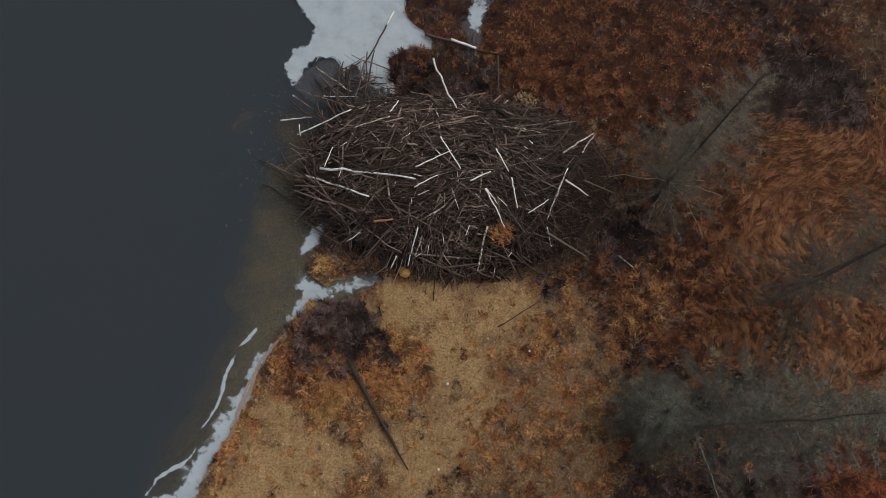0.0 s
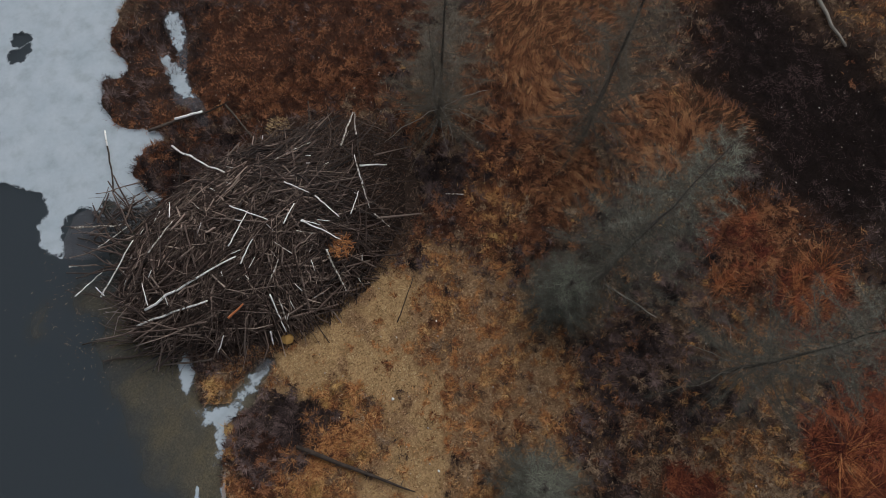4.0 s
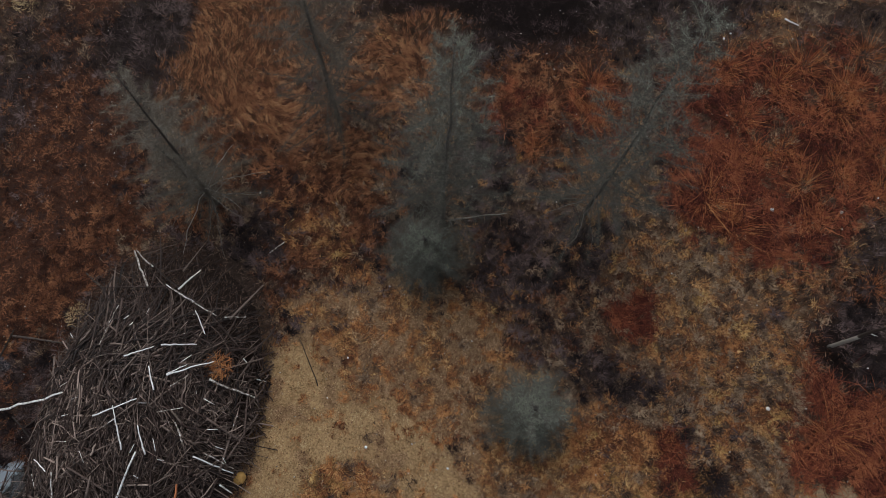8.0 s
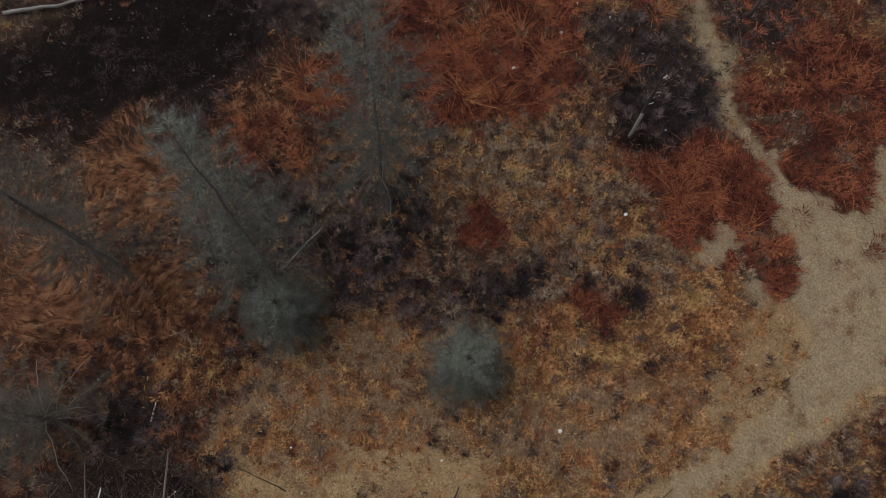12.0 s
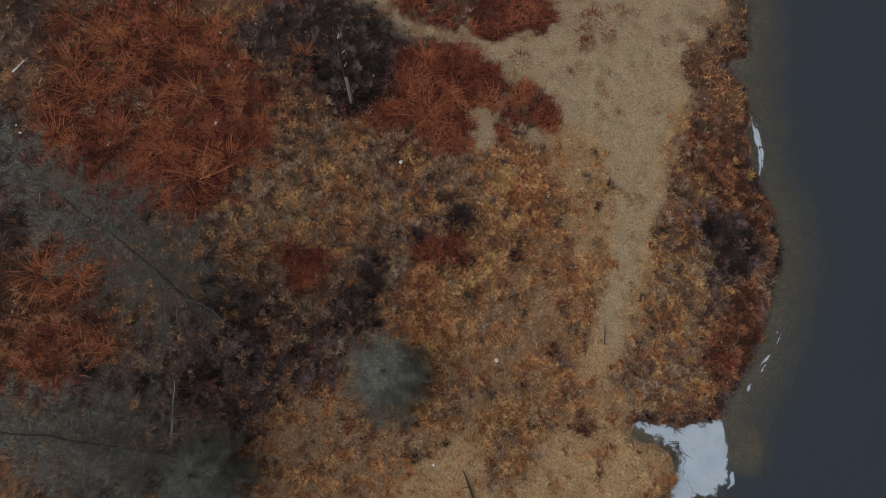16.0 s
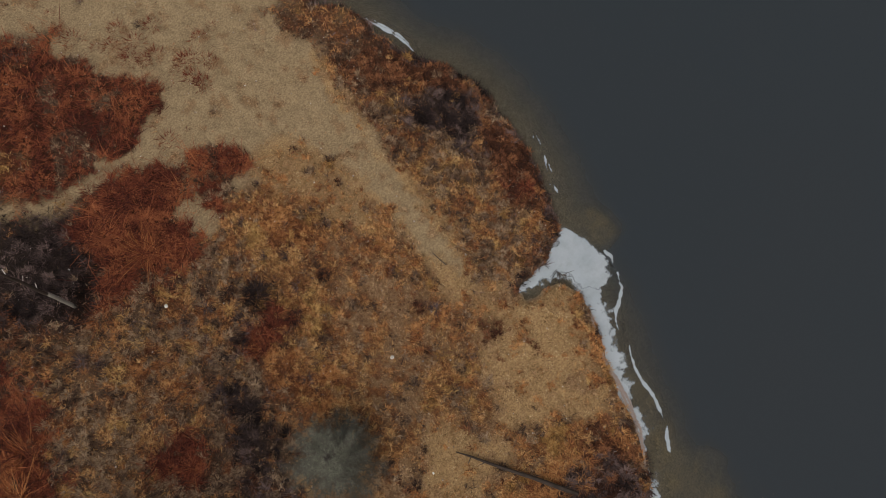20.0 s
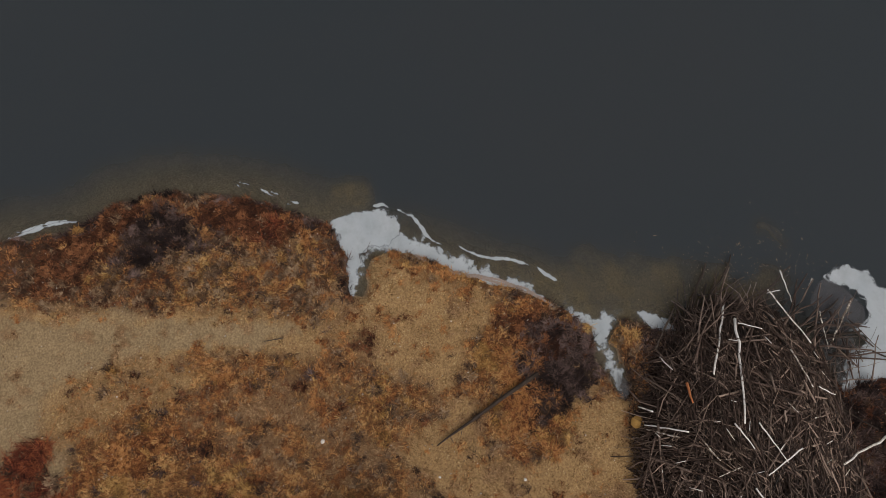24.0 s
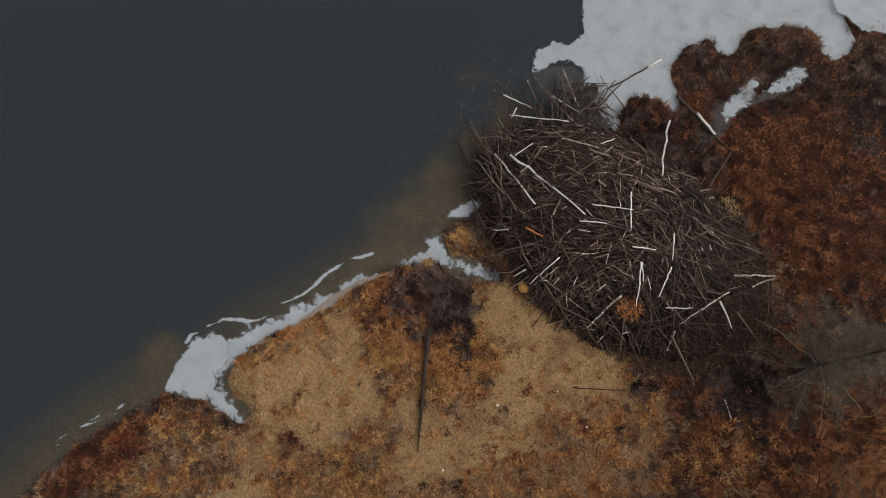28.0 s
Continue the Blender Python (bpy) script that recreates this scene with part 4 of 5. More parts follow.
# ---- ice ----
def slab(name, outline, z, thick, mat, label, group="", fine=0.06, holes=(), firm=1.0, cut=-0.12):
    """A frozen sheet, top and underside, that thins out towards a melting rim."""
    lo, hi = outline.min(0) - 0.15, outline.max(0) + 0.15
    xs, ys = np.arange(lo[0], hi[0] + fine, fine), np.arange(lo[1], hi[1] + fine, fine)
    gx, gy = np.meshgrid(xs, ys, indexing="ij")
    idx = np.arange(gx.size).reshape(gx.shape)
    quads = np.stack([idx[:-1, :-1], idx[1:, :-1], idx[1:, 1:], idx[:-1, 1:]], -1).reshape(-1, 4)
    gx, gy = gx.ravel(), gy.ravel()
    rim = outline_distance(gx, gy, outline)
    for hx, hy, hr in holes:
        rim = np.minimum(rim, np.hypot(gx - hx, gy - hy) - hr)
    quads = quads[(rim[quads] > cut).any(1)]
    used, quads = np.unique(quads, return_inverse=True)
    quads = quads.reshape(-1, 4)
    gx, gy, rim = gx[used], gy[used], rim[used]
    top = np.stack([gx, gy, z + 0.006 * (fbm(gx, gy, 0.4, 44, 3) - 0.5)], 1)
    low = np.stack([gx, gy, z - thick * smooth(0, 0.15, rim) - 0.008], 1)
    me = mesh_from(name, np.vstack([top, low]), np.vstack([quads, quads[(rim[quads] > 0.08).all(1)][:, ::-1] + len(gx)]), 4)
    rim = rim * 2.4 - 0.005 if group else rim * firm - (0.025 if firm < 1 else 0)
    give(me, "rim", np.concatenate([rim, rim]))
    ob = thing(name, me, mat, label, "ice", group)
    ob.visible_shadow = False
    return ob


def band(points, width, seed):
    """The outline of a narrow strip along a line, of uneven width."""
    p = spline(points, steps=8, rough=0.1, seed=seed)
    d = np.gradient(p, axis=0)
    side = np.c_[-d[:, 1], d[:, 0]] / (np.linalg.norm(d, axis=1)[:, None] + 1e-9)
    t = np.linspace(0, 1, len(p))
    w = width * np.sqrt(np.clip(4 * t * (1 - t), 0.05, 1)) * (0.5 + fbm(p[:, 0] + seed, p[:, 1], 0.2, 4, 2))
    return np.vstack([p + side * w[:, None] / 2, (p - side * w[:, None] / 2)[::-1]])


slab("ice_sheet", spline(BAY_ICE, True, rough=0.18, seed=31), WATER_Z + 0.055, 0.08, ICE, "cloudy white ice sheet over the bay by the lodge", holes=((-3.05, 11.66, 0.17), (-3.2, 11.78, 0.13), (-1.55, 13.15, 0.2), (-1.25, 13.45, 0.2), (-1.3, 13.15, 0.14), (-2.42, 8.72, 0.24)))
slab("ice_sheet", spline(EDGE_ICE, True, rough=0.32, seed=33), WATER_Z + 0.01, 0.04, ICE, "narrow white ice rim frozen along the bank", firm=0.5)
slab("ice_sheet", spline(COVE_ICE, True, rough=0.1, seed=37), WATER_Z + 0.016, 0.04, ICE, "white ice filling a small cove in the bank")
slab("ice_sheet", spline(ISLET_ICE, True, rough=0.12, seed=35), WATER_Z + 0.01, 0.04, ICE, "small white ice shelf beside the grassy islet")
slab("ice_sheet", PUDDLE_EDGE, -0.015, 0.06, DARKICE, "thin grey ice on a puddle in brown moss")
slab("ice_sheet", spline(PUDDLE_CORE, True, rough=0.1), -0.006, 0.02, ICE, "cloudy white ice in the middle of a puddle", firm=0.7)
slab("ice_sheet", spline(PUDDLE_FAR, True, rough=0.1), -0.006, 0.02, ICE, "cloudy white ice at the far end of a puddle", firm=0.7)
slab("ice_sheet", spline(HOLLOW_ICE, True, rough=0.15), 0.05, 0.09, ICE, "white ice in a hollow of the dark moss")
slab("ice_sheet", spline(THIN_ICE, True, rough=0.15), WATER_Z + 0.012, 0.02, DARKICE, "thin grey see-through ice between the ice sheet and the lodge")
slab("ice_sheet", spline(MOAT_ICE, True, rough=0.12), WATER_Z + 0.05, 0.02, DARKICE, "thin grey ice in the wet gap beside the lodge")
for k, line in enumerate(CRUSTS):
    for n, wide in enumerate((0.035, 0.025)):
        slab("ice_crust", band([(x + 0.05 * n, y + 0.03 * n) for x, y in line], wide, 60 + 3 * k + n), WATER_Z + 0.05 + 0.02 * n, 0.05, CRUST, "ragged brown-stained ice crust along the bank", "ice crusts", 0.02, cut=0.0)
slab("ice_sheet", band([(-5.46, -8.85), (-5.58, -8.5), (-5.7, -8.1), (-5.76, -7.44)], 0.1, 91), WATER_Z + 0.012, 0.03, ICE, "short white ice rim frozen along the south bank", "ice strips", 0.025)
for k, line in enumerate(ICE_RIBBONS):
    slab("ice_strip", band(line, 0.075 if len(line) > 2 else 0.04, k), WATER_Z + 0.008, 0.01, ICE, "thin broken strip of pale ice floating off the bank", "ice strips", 0.02)


# ---- plants: ribbons of one to three faces ----
def ribbons(name, base, turn, length, rise, width, tones, segs=1, droop=0.6, curl=None):
    """Blades from base points: turn is the way they lean, rise the share of the length that goes up, curl a bend sideways."""
    n = len(base)
    flat = np.sqrt(np.clip(1 - rise ** 2, 0, 1)) * length
    way = np.stack([np.cos(turn), np.sin(turn), np.zeros(n)], 1)
    across = np.stack([-np.sin(turn), np.cos(turn), np.zeros(n)], 1)
    side = across * (width / 2)[:, None]
    bend = np.zeros(n) if curl is None else curl * length
    rows = []
    for s in range(segs + 1):
        t = s / segs
        up = rise * length * (t - droop * t * t * (0.5 if segs > 1 else 0))
        spine = base + way * (flat * t)[:, None] + across * (bend * t * t)[:, None]
        spine[:, 2] += up
        if s == segs:
            rows.append(spine)
        else:
            rows += [spine - side * (1 - 0.45 * t), spine + side * (1 - 0.45 * t)]
    k = len(rows)
    verts = np.stack(rows, 1).reshape(-1, 3)
    tri = []
    for s in range(segs - 1):
        a = 2 * s
        tri += [(a, a + 1, a + 3), (a, a + 3, a + 2)]
    tri.append((k - 3, k - 2, k - 1))
    faces = (np.arange(n)[:, None, None] * k + np.array(tri)[None]).reshape(-1, 3)
    me = mesh_from(name, verts, faces)
    give(me, "tone", np.repeat(tones, k))
    return me


rng = np.random.RandomState(4)


def tufts(x, y, size, seed):
    """The nearest tuft of an uneven scatter: way outward, distance, and three lots of its own."""
    i0, j0 = np.floor(x / size).astype(int), np.floor(y / size).astype(int)
    t1, t2, t3, t4, t5 = (lattice(seed + k) for k in range(5))
    best = np.full(x.shape, 1e9)
    bx, by, bi, bj = np.zeros(x.shape), np.zeros(x.shape), i0.copy(), j0.copy()
    for di in (-1, 0, 1):
        for dj in (-1, 0, 1):
            i, j = i0 + di, j0 + dj
            cx, cy = (i + t1[i & 255, j & 255]) * size, (j + t2[i & 255, j & 255]) * size
            d = (x - cx) ** 2 + (y - cy) ** 2
            nearer = d < best
            best = np.where(nearer, d, best)
            bx, by, bi, bj = np.where(nearer, cx, bx), np.where(nearer, cy, by), np.where(nearer, i, bi), np.where(nearer, j, bj)
    a, b = bi & 255, bj & 255
    return bx, by, np.sqrt(best), t3[a, b], t4[a, b], t5[a, b]


CHART = np.arange(-15.6, 15.61, 0.04)
chart_x, chart_y = (a.ravel() for a in np.meshgrid(CHART, CHART, indexing="ij"))
chart_shore = shore_distance(chart_x, chart_y)
chart_kinds = ground_kinds(chart_x, chart_y, chart_shore)


def charted(values, x, y):
    """Values of the chart at points, blended between its lines."""
    n = len(CHART)
    g = values.reshape(n, n)
    u, v = (np.clip((a - CHART[0]) / 0.04, 0, n - 1.001) for a in (x, y))
    i, j = u.astype(int), v.astype(int)
    a, b = u - i, v - j
    return (g[i, j] * (1 - a) + g[i + 1, j] * a) * (1 - b) + (g[i, j + 1] * (1 - a) + g[i + 1, j + 1] * a) * b


def scatter(count, reach):
    r, a = reach * np.sqrt(rng.rand(count)), rng.rand(count) * 2 * math.pi
    x, y = r * np.cos(a), r * np.sin(a)
    ok = charted(chart_shore, x, y) > 0.04
    x, y = x[ok], y[ok]
    ok = (lodge_z(x, y) < 0.02) | (rng.rand(len(x)) < 0.01)
    return np.stack([x[ok], y[ok]], 1)


px, py = np.concatenate([scatter(1500000, 15.2), scatter(1000000, 9.5)]).T
shares = {kind: charted(chart_kinds[kind], px, py) for kind in KINDS}
# whole small tufts belong to one kind, with some blades of the others between
tx, ty, td, lot_a, lot_b, lot_c = tufts(px, py, 0.17, 300)
pick = np.where(rng.rand(len(px)) < 0.8, lot_a, rng.rand(len(px)))
acc, choice = np.zeros(len(px)), np.full(len(px), 0)
for k, kind in enumerate(KINDS):
    low, acc = acc, acc + shares[kind]
    choice[(pick >= low) & (pick < acc)] = k
# kind: material, tuft size, pull, length from-to, rise from-to, width, share kept, faces, label
PLANTS = {
    "mixed_heath": (MIXED, 0.15, 0.4, 0.05, 0.15, 0.3, 0.9, 0.016, 0.9, 1, "low brown and tan heath tufts on the bank"),
    "rust_moss": (MOSS, 0.17, 0.35, 0.05, 0.13, 0.2, 0.8, 0.016, 0.9, 1, "low rusty brown moss and wet grass"),
    "dark_heath": (HEATH, 0.24, 0.4, 0.08, 0.2, 0.3, 0.9, 0.014, 0.75, 1, "dark brown leafless dwarf heath"),
    "tan_grass": (TAN, 0.09, 0.25, 0.03, 0.085, 0.2, 0.8, 0.0135, 0.85, 1, "short tan dry grass"),
    "pale_straw": (STRAW, 0.10, 0.2, 0.02, 0.055, 0.1, 0.7, 0.0135, 0.9, 1, "sparse pale straw stubble on sandy soil"),
    "sand": (STRAW, 0.3, 0.1, 0.03, 0.06, 0.1, 0.5, 0.008, 0.10, 1, "thin scattered straw on the bare sand path"),
    "meadow_grass": (MEADOW, 0.075, 0.45, 0.12, 0.3, 0.2, 0.6, 0.005, 1.0, 3, "long orange meadow grass flattened by wind"),
    "gold_heath": (GOLD, 0.13, 0.4, 0.04, 0.13, 0.25, 0.75, 0.016, 0.95, 1, "golden moss and heath tufts"),
    "amber_heath": (AMBER, 0.14, 0.4, 0.04, 0.13, 0.25, 0.75, 0.016, 0.95, 1, "orange amber heath tufts"),
    "yellow_heath": (YELLOW, 0.16, 0.45, 0.05, 0.15, 0.25, 0.7, 0.016, 0.95, 1, "yellow gold ferny heath tufts"),
    "rust_sedge": (RUST, 0.22, 0.3, 0.07, 0.26, 0.25, 0.75, 0.011, 0.9, 2, "rust red sedge growing in tussocks"),
    "wet_peat": (PEATSTEM, 0.3, 0.2, 0.05, 0.16, 0.2, 0.7, 0.010, 0.45, 1, "sparse dead stems on wet black peat"),
}
for k, kind in enumerate(KINDS):
    mat, tuft, pull, l0, l1, r0, r1, wide, kept, segs, label = PLANTS[kind]
    sel = np.where((choice == k) & (rng.rand(len(px)) < kept))[0]
    x, y = px[sel], py[sel]
    cx, cy, d, luck, shade, spin = tufts(x, y, tuft, 400 + 10 * k)
    n = len(x)
    turn = np.arctan2(y - cy, x - cx) + rng.normal(0, 0.85, n)
    x, y = x + (cx - x) * pull, y + (cy - y) * pull
    curl = rng.normal(0, 0.15, n)
    if kind == "meadow_grass":
        # locks that share a way and a bend, and swirl with the wind
        turn = 2 * math.pi * 1.3 * vnoise(cx, cy, 2.4, 91) - 2.4 + 1.7 * (spin - 0.5) + rng.normal(0, 0.2, n)
        curl = 0.9 * (luck - 0.5) + rng.normal(0, 0.08, n)
    size = (l0 + (l1 - l0) * rng.rand(n) ** 1.4) * (0.6 + 0.8 * luck)
    if kind == "rust_sedge":
        size = np.where(rng.rand(n) < 0.07, size * 2.6, size)
    rise = r0 + (r1 - r0) * rng.rand(n)
    contrast = 1.25 if kind in ("pale_straw", "tan_grass", "gold_heath", "sand") else 0.85
    tones = np.clip(0.42 + 0.85 * (shade - 0.5) + 0.5 * (fbm(x, y, 0.9, 71 + k, 3) - 0.5) + 0.8 * contrast * (rng.rand(n) - 0.5), 0, 1)
    base = np.stack([x, y, ground_z(x, y, charted(chart_shore, x, y)) - 0.01], 1)
    name = kind if kind != "sand" else "path_straw"
    me = ribbons(name, base, turn, size, rise, wide * (0.6 + 0.8 * rng.rand(n)), tones, segs, curl=curl)
    thing(name, me, mat, label, "moss" if "moss" in kind else "grass" if "heath" not in kind else "heath", kind="stuff")


# ---- sticks ----
def tube(points, radii, sides=6, cap=True):
    """Verts and triangles of a bent round rod through points."""
    pts = [Vector(p) for p in points]
    verts, faces = [], []
    for k, p in enumerate(pts):
        d = (pts[min(k + 1, len(pts) - 1)] - pts[max(k - 1, 0)]).normalized()
        a = d.orthogonal().normalized()
        b = d.cross(a)
        for s in range(sides):
            w = 2 * math.pi * s / sides
            verts.append(p + (a * math.cos(w) + b * math.sin(w)) * radii[k])
    for k in range(len(pts) - 1):
        for s in range(sides):
            i, j = k * sides + s, k * sides + (s + 1) % sides
            faces += [(i, j, j + sides), (i, j + sides, i + sides)]
    if cap:
        for s in range(1, sides - 1):
            faces.append((0, s + 1, s))
            e = (len(pts) - 1) * sides
            faces.append((e, e + s, e + s + 1))
    return [tuple(v) for v in verts], faces


def bent(p0, p1, bend, rnd, segs=3, sag=0.0):
    """Points of a slightly crooked line between two ends."""
    p0, p1 = Vector(p0), Vector(p1)
    d = p1 - p0
    side = Vector((-d.y, d.x, 0)).normalized() * d.length
    off = rnd.uniform(-bend, bend)
    out = []
    for s in range(segs + 1):
        t = s / segs
        j = rnd.uniform(-bend, bend) * 0.35 if 0 < s < segs else 0
        out.append(p0 + d * t + side * (off * 4 * t * (1 - t) * 0.5 + j) + Vector((0, 0, sag * 4 * t * (1 - t))))
    return out


def rod(name, p0, p1, r0, r1, rnd, bend=0.05, sides=6, segs=4, sag=0.0):
    pts = bent(p0, p1, bend, rnd, segs, sag)
    v, f = tube(pts, [r0 + (r1 - r0) * s / segs for s in range(segs + 1)], sides)
    me = mesh_from(name, v, f)
    me.polygons.foreach_set("use_smooth", np.ones(len(me.polygons), bool))
    return me


# ---- beaver lodge ----
rnd = random.Random(12)
lodge = thing("beaver_lodge", None, None, "beaver lodge heaped from dark weathered sticks and peeled white branches", "beaver lodge")
lodge.location = (0, 0, 0)
lx, ly, quads = sheet("mound", np.linspace(-1.08, 1.08, 90))
mx, my = LODGE[0] + lx * LODGE[2], LODGE[1] + ly * LODGE[3]
mz = lodge_z(mx, my) - 0.16 - 0.9 * smooth(0.84, 1.05, (np.abs(lx) ** 2.4 + np.abs(ly) ** 2.4) ** (1 / 2.4)) + 0.12 * (fbm(mx, my, 0.4, 14, 4) - 0.5)
quads = quads[(mz[quads] > WATER_Z - 0.08).any(1)]
me = mesh_from("mound", np.stack([mx, my, mz], 1), quads, 4)
give(me, "soil", np.tile((0.03, 0.02, 0.0155, 1), (len(mx), 1)))
part("mound", me, SOIL, lodge, "dark mud and rotten sticks inside the heap")
# short rotten stems and dead leaves all over the mound
n = 26000
u, v = 2 * np.random.RandomState(71).rand(2, n) - 1
keep = (np.abs(u) ** 2.4 + np.abs(v) ** 2.4 < 1.0)
u, v = u[keep], v[keep]
n, lr = len(u), np.random.RandomState(72)
lx, ly = LODGE[0] + u * LODGE[2], LODGE[1] + v * LODGE[3]
lz = np.maximum(lodge_z(lx, ly) - 0.16 - 0.9 * smooth(0.84, 1.05, (np.abs(u) ** 2.4 + np.abs(v) ** 2.4) ** (1 / 2.4)), ground_z(lx, ly)) + 0.05
me = ribbons("litter", np.stack([lx, ly, lz], 1), lr.rand(n) * 6.28, 0.04 + 0.14 * lr.rand(n) ** 2, 0.1 + 0.5 * lr.rand(n), 0.006 + 0.008 * lr.rand(n), lr.rand(n) ** 1.6, 2, curl=lr.normal(0, 0.2, n))
part("litter", me, LITTER, lodge, "dark brown litter of rotten stems")["kind"] = "stuff"


def lodge_spot():
    while True:
        u, v = rnd.uniform(-1.1, 1.05), rnd.uniform(-1.0, 1.12)
        r = (abs(u) ** 2.4 + abs(v) ** 2.4) ** (1 / 2.4)
        if r > (0.97 if v < 0 else 1.0 if u > 0 else 1.04) or u + v < -1.22:
            continue
        if u > -0.4 and v > 0.8 - 0.22 * max(u, 0) + rnd.gauss(0, 0.05):
            continue
        # the low landward skirt carries few sticks
        if u > 0.25 and v < -0.4 and rnd.random() < 0.35:
            continue
        # towards the land the heap thins out into dark litter
        if u > 0.2 and rnd.random() < 0.95 * min(1, (u - 0.2) / 0.42) * (1.0 if v < 0.1 else 0.9):
            continue
        return LODGE[0] + u * LODGE[2], LODGE[1] + v * LODGE[3], u, v


def lodge_stick(lift):
    """Ends of a stick that lies along the heap's surface."""
    x, y, u, v = lodge_spot()
    out = math.atan2(v * LODGE[2], u * LODGE[3])
    swirl = 2.6 * float(vnoise(np.array(x), np.array(y), 1.1, 19)) - 1.2
    way = out + rnd.gauss(0, 0.45) + (math.pi / 2 if rnd.random() < 0.5 else 0) if rnd.random() < 0.34 else swirl + rnd.gauss(0, 0.5) + (math.pi if rnd.random() < 0.5 else 0)
    if rnd.random() < 0.36:
        way = rnd.uniform(0, 2 * math.pi)
    half = rnd.choice((0.12, 0.18, 0.25, 0.34, 0.48, 0.7, 0.95, 1.15)) * rnd.uniform(0.7, 1.3) * (0.55 if v < -0.5 or abs(u) > 0.8 else 1)
    # few ends hang far out over the heap's foot
    reach = rnd.choice((0.92, 1.0, 1.06, 1.14, 1.5))
    while half > 0.1 and any((abs((x + s * half * math.cos(way) - LODGE[0]) / LODGE[2]) ** 2.4 + abs((y + s * half * math.sin(way) - LODGE[1]) / LODGE[3]) ** 2.4) > reach for s in (-1, 1)):
        half *= 0.75
    ends = []
    for s in (-1, 1):
        ex, ey = x + s * half * math.cos(way), y + s * half * math.sin(way)
        ends.append((ex, ey, max(float(lodge_z(ex, ey)), -0.14) + lift + rnd.uniform(-0.03, 0.09)))
    return ends


# the heap's inner sticks, too many to pick apart
verts, faces, tones = [], [], []
for k in range(5600):
    a, b = lodge_stick(rnd.uniform(-0.15, 0.06))
    r = rnd.choice((0.0035, 0.004, 0.005, 0.006, 0.007, 0.008, 0.010, 0.014, 0.02)) * (0.65 if a[0] > 2.0 else 1)
    v, f = tube(bent(a, b, 0.16, rnd, 3), [r, r * 0.95, r * 0.85, r * 0.6], 5, False)
    faces += [(i + len(verts), j + len(verts), l + len(verts)) for i, j, l in f]
    verts += v
    # west sticks get a lighter tone to make up for shade on that flank
    tones += [min(1, max(0, (0.1 if a[0] < 0.8 else 0.0) + rnd.choice((rnd.gauss(0.15, 0.12), rnd.gauss(0.2, 0.12), rnd.gauss(0.36, 0.15), rnd.gauss(0.75, 0.2) if a[0] < 1.5 else rnd.gauss(0.4, 0.2)))))] * len(v)
me = mesh_from("stick_pile", verts, faces)
give(me, "tone", tones)
pile = part("heap_core", me, STICK_TONED, lodge, "tangle of dark brown and grey sticks")
pile["kind"] = "stuff"
# the upper sticks, each a part, on a dozen shared shapes
shapes = []
for k in range(14):
    r = (0.005, 0.007, 0.010, 0.015, 0.024)[k % 5]
    me = rod("stick", (0, 0, 0), (0, 0, 1), r, r * rnd.uniform(0.4, 0.8), rnd, 0.1, 6, 5)
    me.materials.append(STICK)
    shapes.append(me)
for k in range(266):
    a, b = lodge_stick(rnd.uniform(0.03, 0.13))
    d = Vector(b) - Vector(a)
    ob = part("stick", shapes[k % 14], None, lodge)
    turn = d.to_track_quat("Z", "X").to_matrix().to_4x4() @ Matrix.Rotation(rnd.uniform(0, 6.28), 4, "Z")
    ob.matrix_basis = Matrix.Translation(a) @ turn @ Matrix.Diagonal((1, 1, d.length, 1))


def lay_sticks(rows, name, mat, owner, label, lift=0.2):
    for x0, y0, x1, y1, r in rows:
        z0, z1 = (max(float(lodge_z(x, y)), -0.05) + lift for x, y in ((x0, y0), (x1, y1)))
        me = rod(name, (x0, y0, z0), (x1, y1, z1), r * rnd.uniform(0.9, 1.1), r * rnd.uniform(0.5, 0.75), rnd, 0.038, 7, 8)
        part(name, me, mat, owner, label)


lay_sticks(PEELED_A, "peeled_stick", PEELED, lodge, "peeled pale white stick")
lay_sticks(PEELED_B, "peeled_stick", PEELED, lodge, "peeled pale white stick")
lay_sticks(CUT_STICK, "cut_stick", FRESH, lodge, "freshly gnawed orange wood")
# dark sticks that bristle out over the water
for k in range(34):
    t = rnd.random()
    x, y = -2.0 - 0.75 * math.sin(math.pi * t) + rnd.gauss(0, 0.12), 4.9 + 2.9 * t
    a = radians(rnd.gauss(148 - 30 * t, 16))
    size, r = rnd.uniform(0.4, 1.1), rnd.uniform(0.012, 0.026)
    z = max(float(lodge_z(x, y)), 0.0) + rnd.uniform(0.02, 0.14)
    part("stick", rod("stick", (x - 0.4 * math.cos(a), y - 0.4 * math.sin(a), z + 0.12), (x + size * math.cos(a), y + size * math.sin(a), z + rnd.uniform(-0.03, 0.18)), r, r * 0.5, rnd, 0.07, 6, 5), STICK, lodge)
